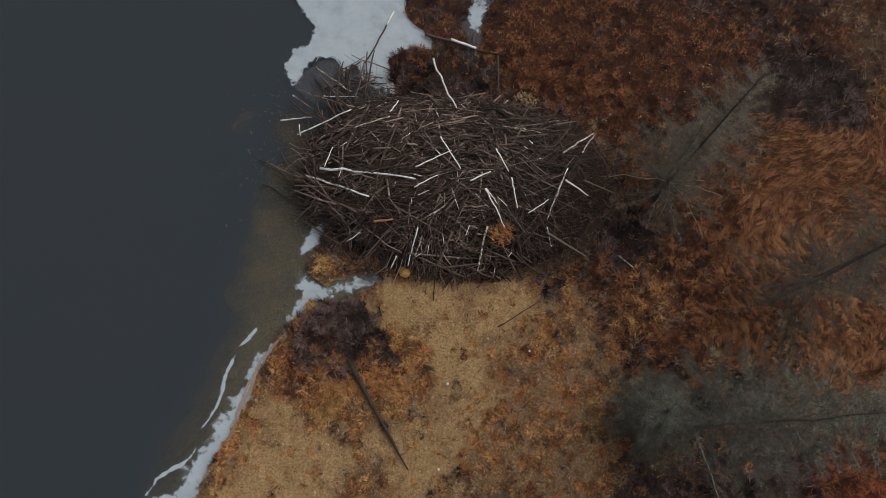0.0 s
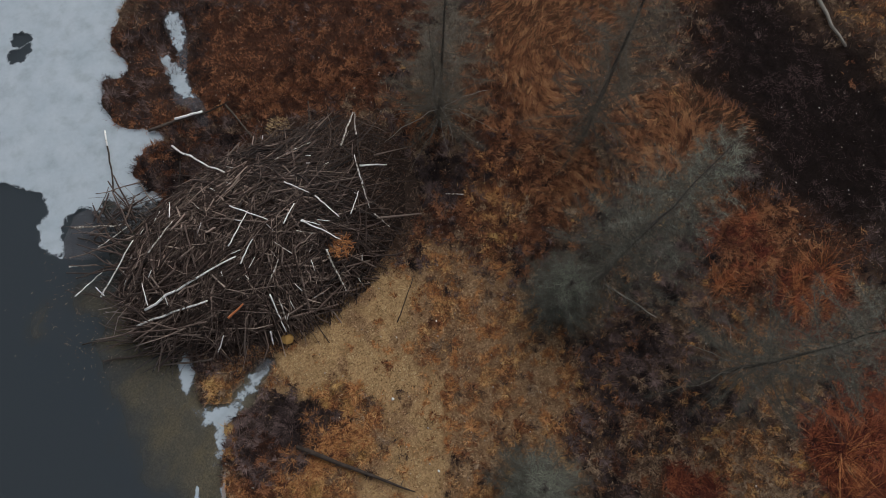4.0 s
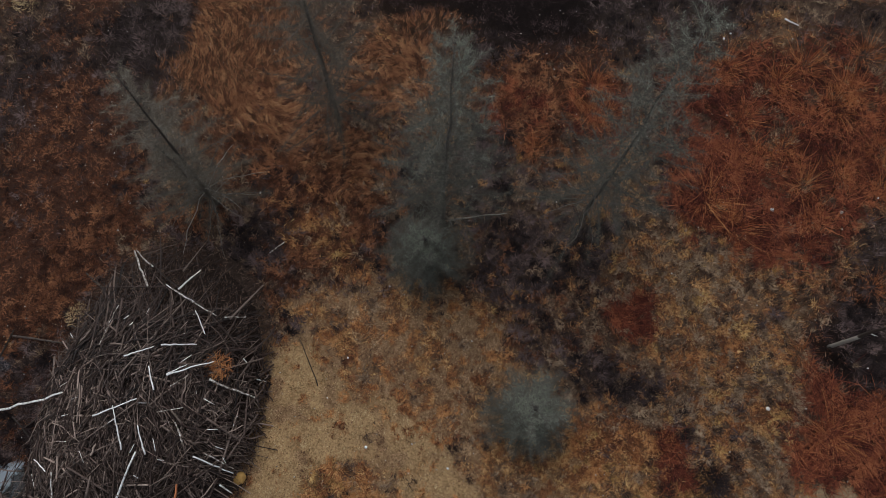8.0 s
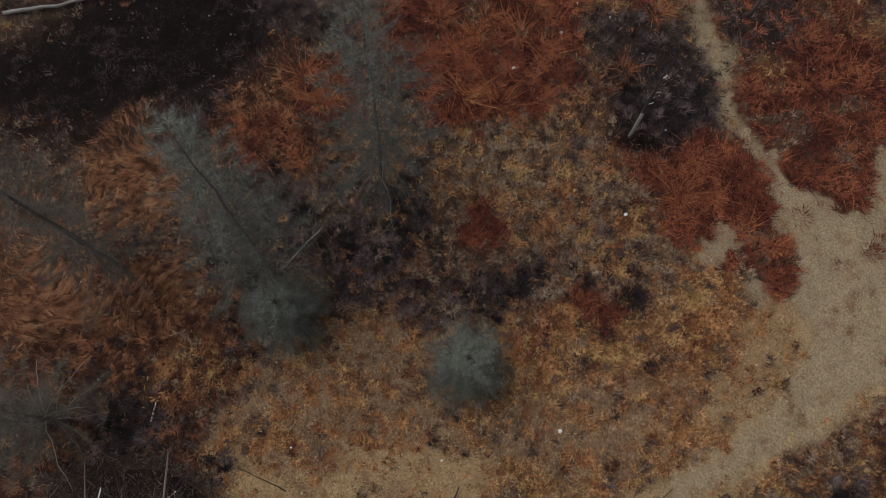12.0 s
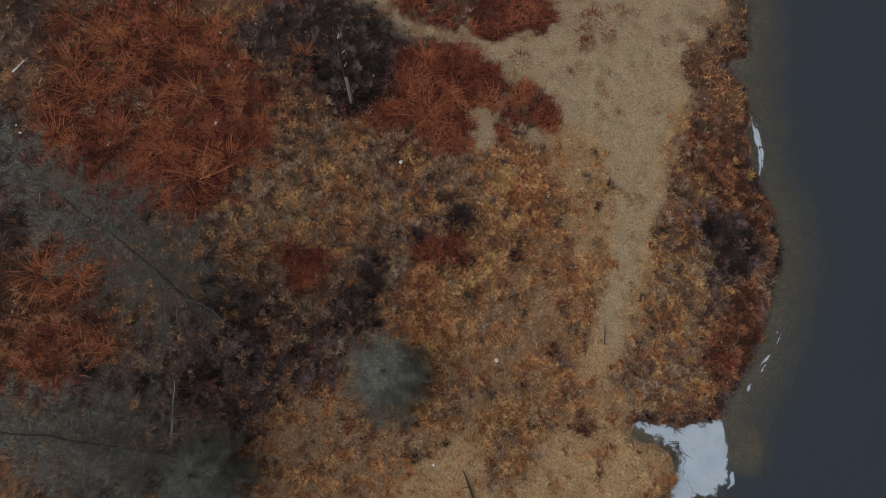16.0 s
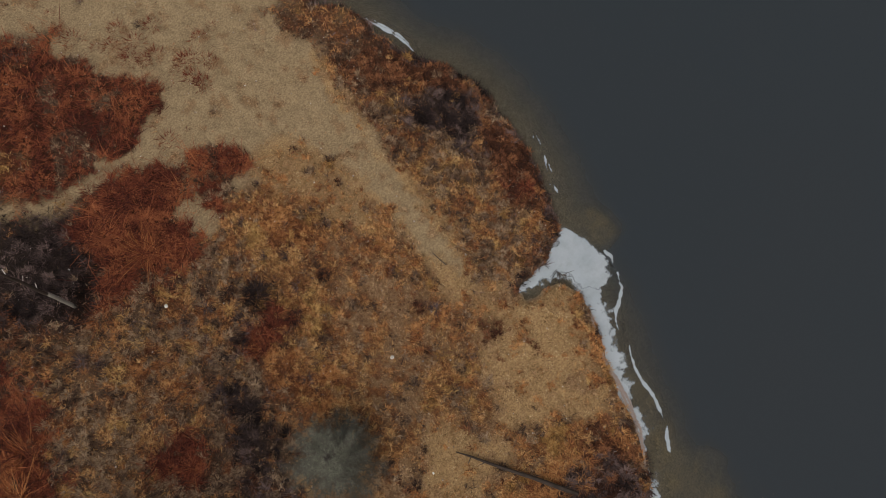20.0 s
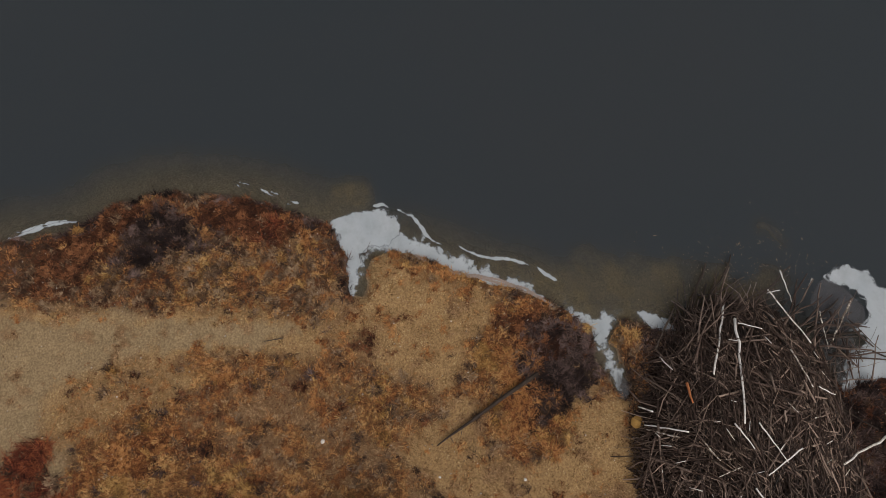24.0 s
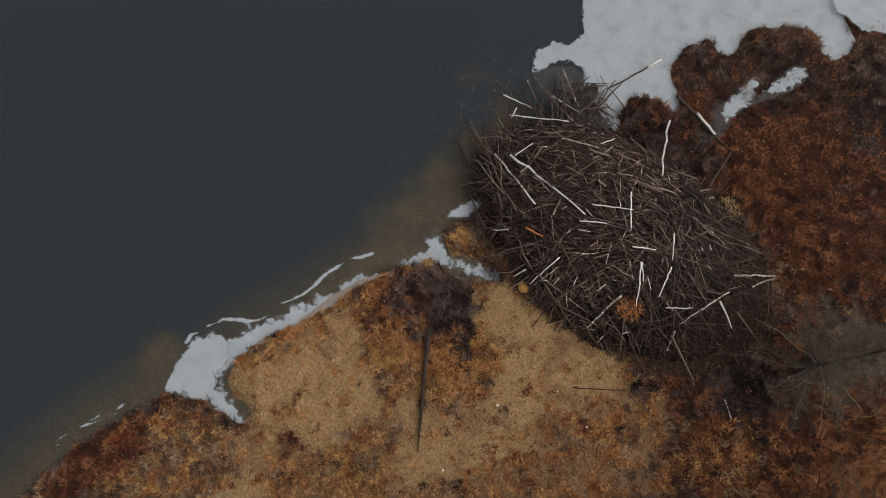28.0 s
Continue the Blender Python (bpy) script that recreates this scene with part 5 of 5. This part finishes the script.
# long thin sticks that sweep in arcs over the heap's flanks
for k in range(64):
    if k % 2:
        x, y, a = rnd.uniform(-2.3, 0.2), rnd.uniform(4.5, 6.0), rnd.gauss(-0.42, 0.2)
    else:
        x, y, a = rnd.uniform(-1.8, 1.4), rnd.uniform(4.8, 7.0), rnd.choice((rnd.gauss(0.15, 0.3), rnd.gauss(2.1, 0.35), rnd.gauss(1.2, 0.3)))
    half, bow, r, lift = rnd.uniform(0.5, 1.1), rnd.uniform(-0.14, 0.14), rnd.choice((0.006, 0.008, 0.010, 0.013)), rnd.uniform(0.02, 0.11)
    pts = []
    for n in range(7):
        t = n / 3 - 1
        ex, ey = x + half * (t * math.cos(a) - bow * t * t * math.sin(a)), y + half * (t * math.sin(a) + bow * t * t * math.cos(a))
        pts.append((ex, ey, max(float(lodge_z(ex, ey)), -0.02) + lift))
    v, f = tube(pts, [r * (1 - 0.08 * n) for n in range(7)], 6)
    part("stick", mesh_from("stick", v, f), STICK, lodge)
# a dark tangle at the north end, half over the ice
for k in range(46):
    x, y, a = rnd.gauss(-1.75, 0.4), rnd.gauss(8.2, 0.28), rnd.choice((rnd.gauss(0.1, 0.35), rnd.gauss(2.2, 0.5), rnd.gauss(1.5, 0.2)))
    half, r = rnd.uniform(0.15, 0.6), rnd.choice((0.005, 0.007, 0.01, 0.015, 0.022))
    z = rnd.uniform(-0.04, 0.2)
    part("stick", rod("stick", (x - half * math.cos(a), y - half * math.sin(a), z), (x + half * math.cos(a), y + half * math.sin(a), z + rnd.uniform(-0.05, 0.12)), r, r * 0.6, rnd, 0.07, 6, 4), STICK, lodge)
# small pale chips and gnawed ends among the sticks
for k in range(44):
    a, b = lodge_stick(0.1)
    mid, d = (Vector(a) + Vector(b)) / 2, (Vector(b) - Vector(a)).normalized()
    half = rnd.uniform(0.04, 0.15)
    part("gnawed_end", rod("gnawed_end", mid - d * half, mid + d * half, rnd.uniform(0.006, 0.010), 0.005, rnd, 0.03, 6, 2), PEELED, lodge)


# ---- loose wood on the ground, the ice and in the water ----
def lying(name, p0, p1, r0, r1, mat, label, category="branch", group="", bend=0.03, lift=0.02):
    z0, z1 = (max(float(ground_z(np.array(p[0]), np.array(p[1]))), WATER_Z) + r + lift for p, r in ((p0, r0), (p1, r1)))
    me = rod(name, (*p0, z0), (*p1, z1), r0, r1, rnd, bend, 8, 6)
    return thing(name, me, mat, label, category, group)


log = thing("fallen_log", None, None, "grey fallen dead log, cracked and barkless, lying on dry grass", "log")
log_pts = bent((-1.72, 2.02, 0.12), (-0.5, -0.07, 0.04), 0.02, rnd, 8)
v, f = tube(log_pts, [0.036, 0.044, 0.043, 0.039, 0.036, 0.032, 0.027, 0.021, 0.009], 10)
part("trunk", mesh_from("trunk", v, f), OLDLOG, log)
for k in range(7):
    p = log_pts[k + 1]
    a = rnd.uniform(0, 6.28)
    part("broken_branch", rod("broken_branch", p, p + Vector((0.16 * math.cos(a), 0.16 * math.sin(a), 0.07)), 0.012, 0.005, rnd, 0.05, 5, 2), OLDLOG, log)
lying("fallen_pole", (5.05, 0.56), (5.37, -0.62), 0.02, 0.01, PALEWOOD, "thin pale fallen pole under the lichen-grey trees", "pole", lift=0.1)
lying("twig", (3.84, 4.21), (4.14, 3.96), 0.016, 0.01, PEELED, "short peeled white twig on brown heath", "twig")
lying("branch", (1.27, 2.69), (2.15, 3.24), 0.012, 0.006, OLDLOG, "thin dark dead branch on pale straw", "branch")
bay = lying("branch", (-1.63, 8.83), (-1.15, 9.85), 0.016, 0.018, OLDLOG, "half-peeled grey branch frozen onto the bay ice", "branch", lift=0.06)
part("peeled_end", rod("peeled_end", (-1.15, 9.85, -0.03), (-0.99, 10.2, -0.03), 0.022, 0.02, rnd, 0.03, 7, 3), PEELED, bay, "peeled white end")
lying("pole", (-0.25, 9.56), (0.95, 9.16), 0.035, 0.028, OLDLOG, "brown and white gnawed pole beside the frozen puddle", "pole", lift=0.08)
lying("peeled_branch", (0.35, 9.37), (0.93, 9.17), 0.03, 0.026, PEELED, "pale peeled end of a gnawed branch by the puddle", "branch", lift=0.1)
lying("branch", (1.42, 9.0), (1.42, 7.9), 0.025, 0.015, OLDLOG, "dark bare branch on rusty moss", "branch")
lying("branch", (0.95, 9.16), (1.55, 9.0), 0.02, 0.012, OLDLOG, "dark bare branch on rusty moss", "branch")
lying("branch", (2.5, 7.3), (2.9, 7.9), 0.025, 0.015, OLDLOG, "dark bare branch on rusty moss", "branch")
lying("twig", (-2.84, -3.0), (-2.8, -3.4), 0.012, 0.008, OLDLOG, "short dark twig on the sand path", "twig")
for p0, p1, r in PRONGS:
    lying("drowned_stick", p0, p1, r, r * 1.7, OLDLOG, "dark wet stick sticking out of the pond beside the lodge", "stick", "drowned sticks", 0.07, 0.06)
stone = bmesh.new()
bmesh.ops.create_icosphere(stone, subdivisions=3, radius=1)
for vert in stone.verts:
    vert.co *= 1 + 0.25 * (noise.noise(vert.co * 1.3) + 0.4 * noise.noise(vert.co * 4))
    vert.co.z *= 0.72
stone_me = bpy.data.meshes.new("stone")
stone.to_mesh(stone_me)
stone.free()
stone_me.polygons.foreach_set("use_smooth", np.ones(len(stone_me.polygons), bool))
stone_me.materials.append(STONE)
ball = thing("stone", stone_me, None, "rounded ochre stone at the foot of the lodge", "stone")
ball.matrix_basis = Matrix.Translation((-0.62, 3.82, 0.12)) @ Matrix.Scale(0.12, 4)
white_me = stone_me.copy()
white_me.materials.clear()
white_me.materials.append(PEELED)
for k, (x, y) in enumerate(((2.04, -6.13), (6.24, -6.22), (6.39, -7.68), (-0.76, -2.27), (0.08, -0.06), (8.56, -8.96), (8.4, -5.24), (0.25, 1.55), (3.9, 7.5), (5.15, 4.7), (4.9, -8.9), (3.1, -8.1), (1.9, 2.2), (-3.3, -2.9), (10.4, -5.15), (10.55, -5.3), (6.82, -8.48), (10.2, 7.75), (5.9, 0.2))):
    ob = thing("pale_stone", white_me, None, "small pale stone lying among the grass", "stone", "pale stones")
    s = 0.042 if k < 4 else rnd.uniform(0.018, 0.03)
    ob.matrix_basis = pose(x, y, float(ground_z(np.array(x), np.array(y))) + 0.04, 0, 0, rnd.uniform(0, 360)) @ Matrix.Diagonal((s, s * rnd.uniform(0.6, 1), s, 1))


# ---- tussocks, tufts and dwarf shrubs that stand out one by one ----
def clump(name, count, reach, l0, l1, r0, r1, wide, tone0, tone1, seed, segs=3, curl=0.2, droop=0.9, stray=0.35):
    r = np.random.RandomState(seed)
    a, d = r.rand(count) * 2 * math.pi, reach * np.sqrt(r.rand(count))
    base = np.stack([d * np.cos(a), d * np.sin(a), 0.06 * (1 - d / reach)], 1)
    return ribbons(name, base, a + r.normal(0, stray, count), l0 + (l1 - l0) * r.rand(count) ** 1.5, r0 + (r1 - r0) * r.rand(count),
                   wide * (0.6 + 0.8 * r.rand(count)), np.clip(tone0 + (tone1 - tone0) * r.rand(count), 0, 1), segs, droop, r.normal(0, curl, count))


def plant(shapes, spots, name, label, category, group, size0=0.8, size1=1.2):
    for k, (x, y, *s) in enumerate(spots):
        s = s[0] if s else rnd.uniform(size0, size1)
        ob = thing(name, shapes[k % len(shapes)], None, label, category, group)
        ob.matrix_basis = pose(x, y, float(ground_z(np.array(x), np.array(y))) - 0.01, 0, 0, rnd.uniform(0, 360)) @ Matrix.Scale(s, 4)


def shaped(mat, meshes):
    for me in meshes:
        me.materials.append(mat)
    return meshes


sedge = shaped(TUSSOCK, [clump("sedge_tussock", 150, 0.22, 0.15, 0.85, 0.35, 0.95, 0.006, 0.05, 0.95, s, curl=0.14, droop=0.6, stray=0.55) for s in (1, 2, 3, 4)])
plant(sedge, [(5.68, -5.44, 1.15), (8.94, -7.68, 1.2), (7.73, -6.48), (6.28, -4.82), (4.8, -8.28, 0.8), (1.73, -7.35, 1.15), (7.05, -8.63), (2.59, -4.41, 0.7), (7.42, -5.95), (7.96, -2.21, 1.1), (7.39, -7.71), (3.21, -6.77, 0.7), (5.56, -9.86), (8.78, -2.17, 1.1), (8.11, -2.6), (9.42, -7.96), (10.4, -8.4), (8.3, -5.6), (9.4, -6.4), (6.9, -6.9), (8.0, -8.6), (9.6, -5.2), (7.0, -1.0, 0.7), (1.1, -4.1, 0.5), (9.9, -7.0), (6.2, -7.1, 0.8)],
      "sedge_tussock", "rust orange sedge tussock with long arching blades", "sedge tussock", "sedge tussocks")
gold = shaped(AMBER, [clump("grass_tuft", 90, 0.14, 0.08, 0.2, 0.2, 0.6, 0.011, 0.1, 0.95, s, 4, curl=0.8, stray=0.9) for s in (11, 12, 13)])
plant(gold, TUFTS + [(4.3, 3.2, 0.7), (4.6, 3.6, 0.7), (3.9, 3.4, 0.6), (4.2, 2.7, 0.6), (4.9, 3.0, 0.6), (5.4, 3.6, 0.7), (5.0, 4.1, 0.7)],
      "grass_tuft", "curled golden brown grass tuft beside the lodge", "grass tuft", "grass tufts")
fern_me = shaped(AMBER, [clump("fern_clump", 240, 0.2, 0.05, 0.17, 0.3, 0.8, 0.011, 0.05, 0.75, 15, 3, curl=0.4, stray=1.3)])[0]
fern = thing("fern_clump", fern_me, None, "dead orange-brown fern clump growing out of the lodge", "fern")
fern.matrix_basis = pose(1.3, 4.42, float(lodge_z(1.3, 4.42)) + 0.12, 0, 0, 40) @ Matrix.Scale(1.1, 4)
pale = shaped(STRAW, [clump("pale_tuft", 300, 0.22, 0.03, 0.11, 0.4, 0.95, 0.009, 0.45, 1.0, 21, curl=0.3, stray=1.2)])
plant(pale, [(2.0, 7.81, 1.15), (6.97, 6.35, 0.8), (9.18, 11.29, 1.3), (-3.85, -4.3, 0.7), (2.6, 7.0, 0.6)], "pale_tuft", "pale dead grass tuft on dark moss", "grass tuft", "pale tufts")
black = shaped(HEATH, [clump("dwarf_shrub", 420, 0.2, 0.1, 0.36, 0.4, 0.95, 0.009, 0.0, 0.4, s, curl=0.3, droop=0.3) for s in (31, 32)])
plant(black, [(0.5, -5.1, 1.0), (-0.8, -4.5, 0.5), (-5.15, -5.2, 1.0), (-1.62, 2.3, 1.0), (-4.8, -6.0, 0.8), (0.2, -4.2, 0.6), (2.0, -3.3, 0.9), (0.95, -5.5, 0.6)],
      "dwarf_shrub", "blackish leafless dwarf shrub among golden heath", "shrub", "dwarf shrubs")

sprig = shaped(RUST, [clump("sprig", 60, 0.12, 0.03, 0.12, 0.2, 0.8, 0.008, 0.2, 0.7, s, 1, 0.2) for s in (41, 42)])
plant(sprig, SPRIGS, "sprig", "small rusty brown sprig on bare sand", "plant", "sprigs", 0.9, 2.1)
cove = thing("dead_branch", None, None, "dark twiggy dead branch lying on the cove ice", "branch")
cove.location = (*COVE, WATER_Z + 0.03)
for k in range(9):
    a = 1.2 + 0.28 * (k - 4)
    part("twig", rod("twig", (0, 0.02 * k, 0), (0.35 * math.cos(a) * rnd.uniform(0.6, 1.1), 0.35 * math.sin(a), 0.04), 0.008, 0.003, rnd, 0.08, 5, 3), OLDLOG, cove)

# small dark plants, pale pebbles and litter on the sand and straw
cx, cy = np.concatenate([scatter(26000, 13.0)]).T
share = {kind: charted(chart_kinds[kind], cx, cy) for kind in KINDS}
open_soil = (share["pale_straw"] + share["sand"] + 0.4 * share["tan_grass"]) * (vnoise(cx, cy, 0.6, 141) > 0.45)
on = np.where(rng.rand(len(cx)) < 0.12 * open_soil)[0]
hub = np.repeat(np.stack([cx[on], cy[on]], 1), 14, 0)
n = len(hub)
a, d = rng.rand(n) * 2 * math.pi, 0.045 * np.sqrt(rng.rand(n)) * np.repeat(0.3 + 1.4 * rng.rand(len(on)) ** 2, 14)
x, y = hub[:, 0] + d * np.cos(a), hub[:, 1] + d * np.sin(a)
me = ribbons("seedling", np.stack([x, y, ground_z(x, y)], 1), a, 0.012 + 0.03 * rng.rand(n), 0.2 + 0.6 * rng.rand(n), np.full(n, 0.006), np.clip(0.25 + np.repeat(rng.rand(len(on)), 14) * 0.6, 0, 1), 1)
thing("seedling", me, MOSS, "tiny dark dead plants dotted over the sand", "plant", kind="stuff")
on = np.where(rng.rand(len(cx)) < 0.18)[0]
n = len(on)
x, y, s = cx[on], cy[on], 0.006 + 0.016 * rng.rand(n) ** 3
z = ground_z(x, y) + 0.02
octa = np.array([(1, 0, 0), (0, 1, 0), (-1, 0, 0), (0, -1, 0), (0, 0, 0.7), (0, 0, -0.7)])
tri = np.array([(0, 1, 4), (1, 2, 4), (2, 3, 4), (3, 0, 4), (1, 0, 5), (2, 1, 5), (3, 2, 5), (0, 3, 5)])
verts = np.stack([x, y, z], 1)[:, None] + octa[None] * s[:, None, None] * (0.7 + 0.6 * rng.rand(n, 1, 3))
me = mesh_from("pebble", verts.reshape(-1, 3), (np.arange(n)[:, None, None] * 6 + tri[None]).reshape(-1, 3))
thing("pebble", me, PEELED, "tiny pale pebbles and wood chips on the ground", "pebble", kind="stuff")


# ---- trees ----
def twiggy(p0, p1, r0, twigs, length, rnd_np, tone0, tone1, spread=1.1):
    """Meshes of a thin bent branch and of the fine twigs and lichen along it."""
    pts = bent(p0, p1, 0.08, rnd, 3, -0.03)
    wood = mesh_from("branch", *tube(pts, [r0, r0 * 0.8, r0 * 0.5, r0 * 0.2], 4, False))
    p = np.array([tuple(q) for q in pts])
    n = twigs
    t = 0.12 + 0.88 * rnd_np.rand(n)
    k = np.minimum((t * 3).astype(int), 2)
    base = p[k] + (p[k + 1] - p[k]) * (t * 3 - k)[:, None]
    d = p[-1] - p[0]
    along = math.atan2(d[1], d[0])
    turn = along + np.where(rnd_np.rand(n) < 0.5, 1, -1) * (0.15 + spread * 1.3 * rnd_np.rand(n))
    size = length * (0.35 + 0.65 * rnd_np.rand(n)) * (1.15 - 0.6 * t)
    flat = size[:, None] * np.stack([np.cos(turn), np.sin(turn), rnd_np.normal(0, 0.45, n)], 1)
    side = np.stack([-np.sin(turn), np.cos(turn), np.zeros(n)], 1) * (0.0008 + 0.001 * rnd_np.rand(n))[:, None]
    tw = np.stack([base - side, base + side, base + flat], 1).reshape(-1, 3)
    spray = mesh_from("twig_spray", tw, np.arange(3 * n).reshape(n, 3))
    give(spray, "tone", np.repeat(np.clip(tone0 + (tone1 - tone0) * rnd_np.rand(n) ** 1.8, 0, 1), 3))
    return wood, spray


def conifer(name, x, y, height, reach, mat, branches, twigs, label, seed, low=0.1, tones=(0.1, 0.8), trunk=0.07, lean=(0, 0), twig=0.16, shape=0.9, limbs=0):
    r = np.random.RandomState(seed)
    z = float(ground_z(np.array(x), np.array(y)))
    tree = thing(name, None, None, label, "tree", "lichen-grey conifers")
    tree.location = (x, y, z)
    top = Vector((lean[0], lean[1], height))
    pts = bent((0, 0, -0.1), top, 0.022, rnd, 9)
    v, f = tube(pts, [trunk * (1 - 0.9 * k / 9) * r.uniform(0.8, 1.25) for k in range(10)], 8)
    part("trunk", mesh_from("trunk", v, f), BARK, tree, "thin dark trunk")
    for k in range(int(4 * height)):
        q, a = r.uniform(0.3, 8.5), r.uniform(0, 6.28)
        p = pts[int(q)].lerp(pts[int(q) + 1], q - int(q))
        part("stub", rod("stub", p, p + Vector((math.cos(a), math.sin(a), 0.3)) * r.uniform(0.06, 0.2), 0.012, 0.004, rnd, 0.08, 5, 2), BARK, tree)
    for k in range(branches):
        t = low + (0.985 - low) * ((k + r.rand()) / branches)
        i = min(int(t * 9), 8)
        p = pts[i].lerp(pts[i + 1], t * 9 - i)
        a = k * 2.4 + r.normal(0, 0.3)
        out = reach * (max(1 - t, 0.0) ** shape * 0.95 + 0.07) * (0.65 + 0.5 * r.rand())
        tip = p + Vector((out * math.cos(a), out * math.sin(a), out * r.uniform(-0.15, 0.3)))
        # the tone ceiling rises with height: lower twigs darker, top ones lighter
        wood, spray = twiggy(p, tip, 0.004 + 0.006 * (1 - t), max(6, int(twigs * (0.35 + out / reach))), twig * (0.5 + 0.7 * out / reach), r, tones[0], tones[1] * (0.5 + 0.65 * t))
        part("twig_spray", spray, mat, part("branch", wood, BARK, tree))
    # bare dead limbs that arch out low on the trunk
    for k in range(limbs):
        a, z0 = 2 * math.pi * (k + r.rand()) / limbs, 0.3 + 0.13 * height * r.rand()
        out = reach * r.uniform(0.5, 0.95)
        tip = Vector((out * math.cos(a), out * math.sin(a), max(0.24, z0 - 0.3)))
        part("dead_limb", rod("dead_limb", pts[0].lerp(pts[1], z0 * 9 / height), tip, 0.010, 0.004, rnd, 0.08, 5, 6, 0.1), PALEWOOD, tree, "pale bare dead limb")
    return tree


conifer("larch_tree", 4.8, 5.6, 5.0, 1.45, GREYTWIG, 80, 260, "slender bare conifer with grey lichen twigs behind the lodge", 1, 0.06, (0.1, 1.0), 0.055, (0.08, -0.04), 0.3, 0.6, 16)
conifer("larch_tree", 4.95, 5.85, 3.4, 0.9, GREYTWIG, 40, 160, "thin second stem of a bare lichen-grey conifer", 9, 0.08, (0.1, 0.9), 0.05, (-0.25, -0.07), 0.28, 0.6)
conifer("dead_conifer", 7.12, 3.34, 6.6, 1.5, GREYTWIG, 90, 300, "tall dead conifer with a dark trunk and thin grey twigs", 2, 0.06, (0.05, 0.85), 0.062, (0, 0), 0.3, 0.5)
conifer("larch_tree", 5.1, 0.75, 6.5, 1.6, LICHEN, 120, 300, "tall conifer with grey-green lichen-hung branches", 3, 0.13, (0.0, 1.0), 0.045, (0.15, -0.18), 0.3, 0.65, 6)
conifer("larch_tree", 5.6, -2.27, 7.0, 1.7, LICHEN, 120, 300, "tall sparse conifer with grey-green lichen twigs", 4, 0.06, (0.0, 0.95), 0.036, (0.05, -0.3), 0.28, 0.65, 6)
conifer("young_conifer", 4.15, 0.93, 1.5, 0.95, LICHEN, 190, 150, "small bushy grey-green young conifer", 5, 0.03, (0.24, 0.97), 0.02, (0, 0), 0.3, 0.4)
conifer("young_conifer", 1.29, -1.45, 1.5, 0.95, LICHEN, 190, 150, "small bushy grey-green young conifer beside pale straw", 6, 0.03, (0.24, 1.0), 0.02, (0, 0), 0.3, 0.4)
stem = thing("dead_sapling", None, None, "thin bare dead stem standing among rust sedge", "dead tree")
stem.location = (4.28, -11.55, -0.05)
part("trunk", rod("trunk", (0, 0, 0), (0.05, -0.08, 2.9), 0.035, 0.012, rnd, 0.02, 7, 6), BARK, stem)
lying("fallen_pole", (14.06, 2.8), (13.39, 1.09), 0.05, 0.03, PALEWOOD, "pale fallen pole lying across the black peat", "pole", bend=0.06)
lying("twig", (11.11, -6.54), (10.97, -6.87), 0.02, 0.012, PEELED, "short peeled white twig beside wet peat", "twig")
snag = thing("dead_birch_snag", None, None, "broken pale grey birch snag standing on black peat", "dead tree")
snag.location = (3.43, -7.35, -0.05)
snag_pts = bent((0, 0, 0), (0.05, -0.05, 2.8), 0.012, rnd, 6)
v, f = tube(snag_pts, [0.04, 0.038, 0.036, 0.033, 0.03, 0.026, 0.016], 9)
part("trunk", mesh_from("trunk", v, f), OLDLOG, snag, "grey weathered trunk")
part("peeled_foot", rod("peeled_foot", (0.006, 0, 0.02), (0.015, -0.015, 1.1), 0.042, 0.038, rnd, 0.01, 9, 6), PALEWOOD, snag, "pale barkless lower trunk")
for k in range(5):
    p = snag_pts[1 + k % 5]
    a = rnd.uniform(0, 6.28)
    part("broken_branch", rod("broken_branch", p, p + Vector((0.13 * math.cos(a), 0.13 * math.sin(a), 0.08)), 0.01, 0.004, rnd, 0.06, 5, 2), PEELED, snag)
# bits of bark and foam afloat beside the lodge
n = 420
x, y = -3.4 + rng.normal(0, 0.55, n), 6.6 + rng.normal(0, 1.0, n)
afloat = shore_distance(x, y) < -0.15
x, y = x[afloat], y[afloat]
n = len(x)
me = ribbons("floating_litter", np.stack([x, y, np.full(n, WATER_Z + 0.004)], 1), rng.rand(n) * 6.28, 0.02 + 0.07 * rng.rand(n) ** 3, np.full(n, 0.02), 0.008 + 0.008 * rng.rand(n), rng.rand(n), 1)
thing("floating_litter", me, MIXED, "small bits of bark and chaff afloat by the lodge", "litter", kind="stuff")
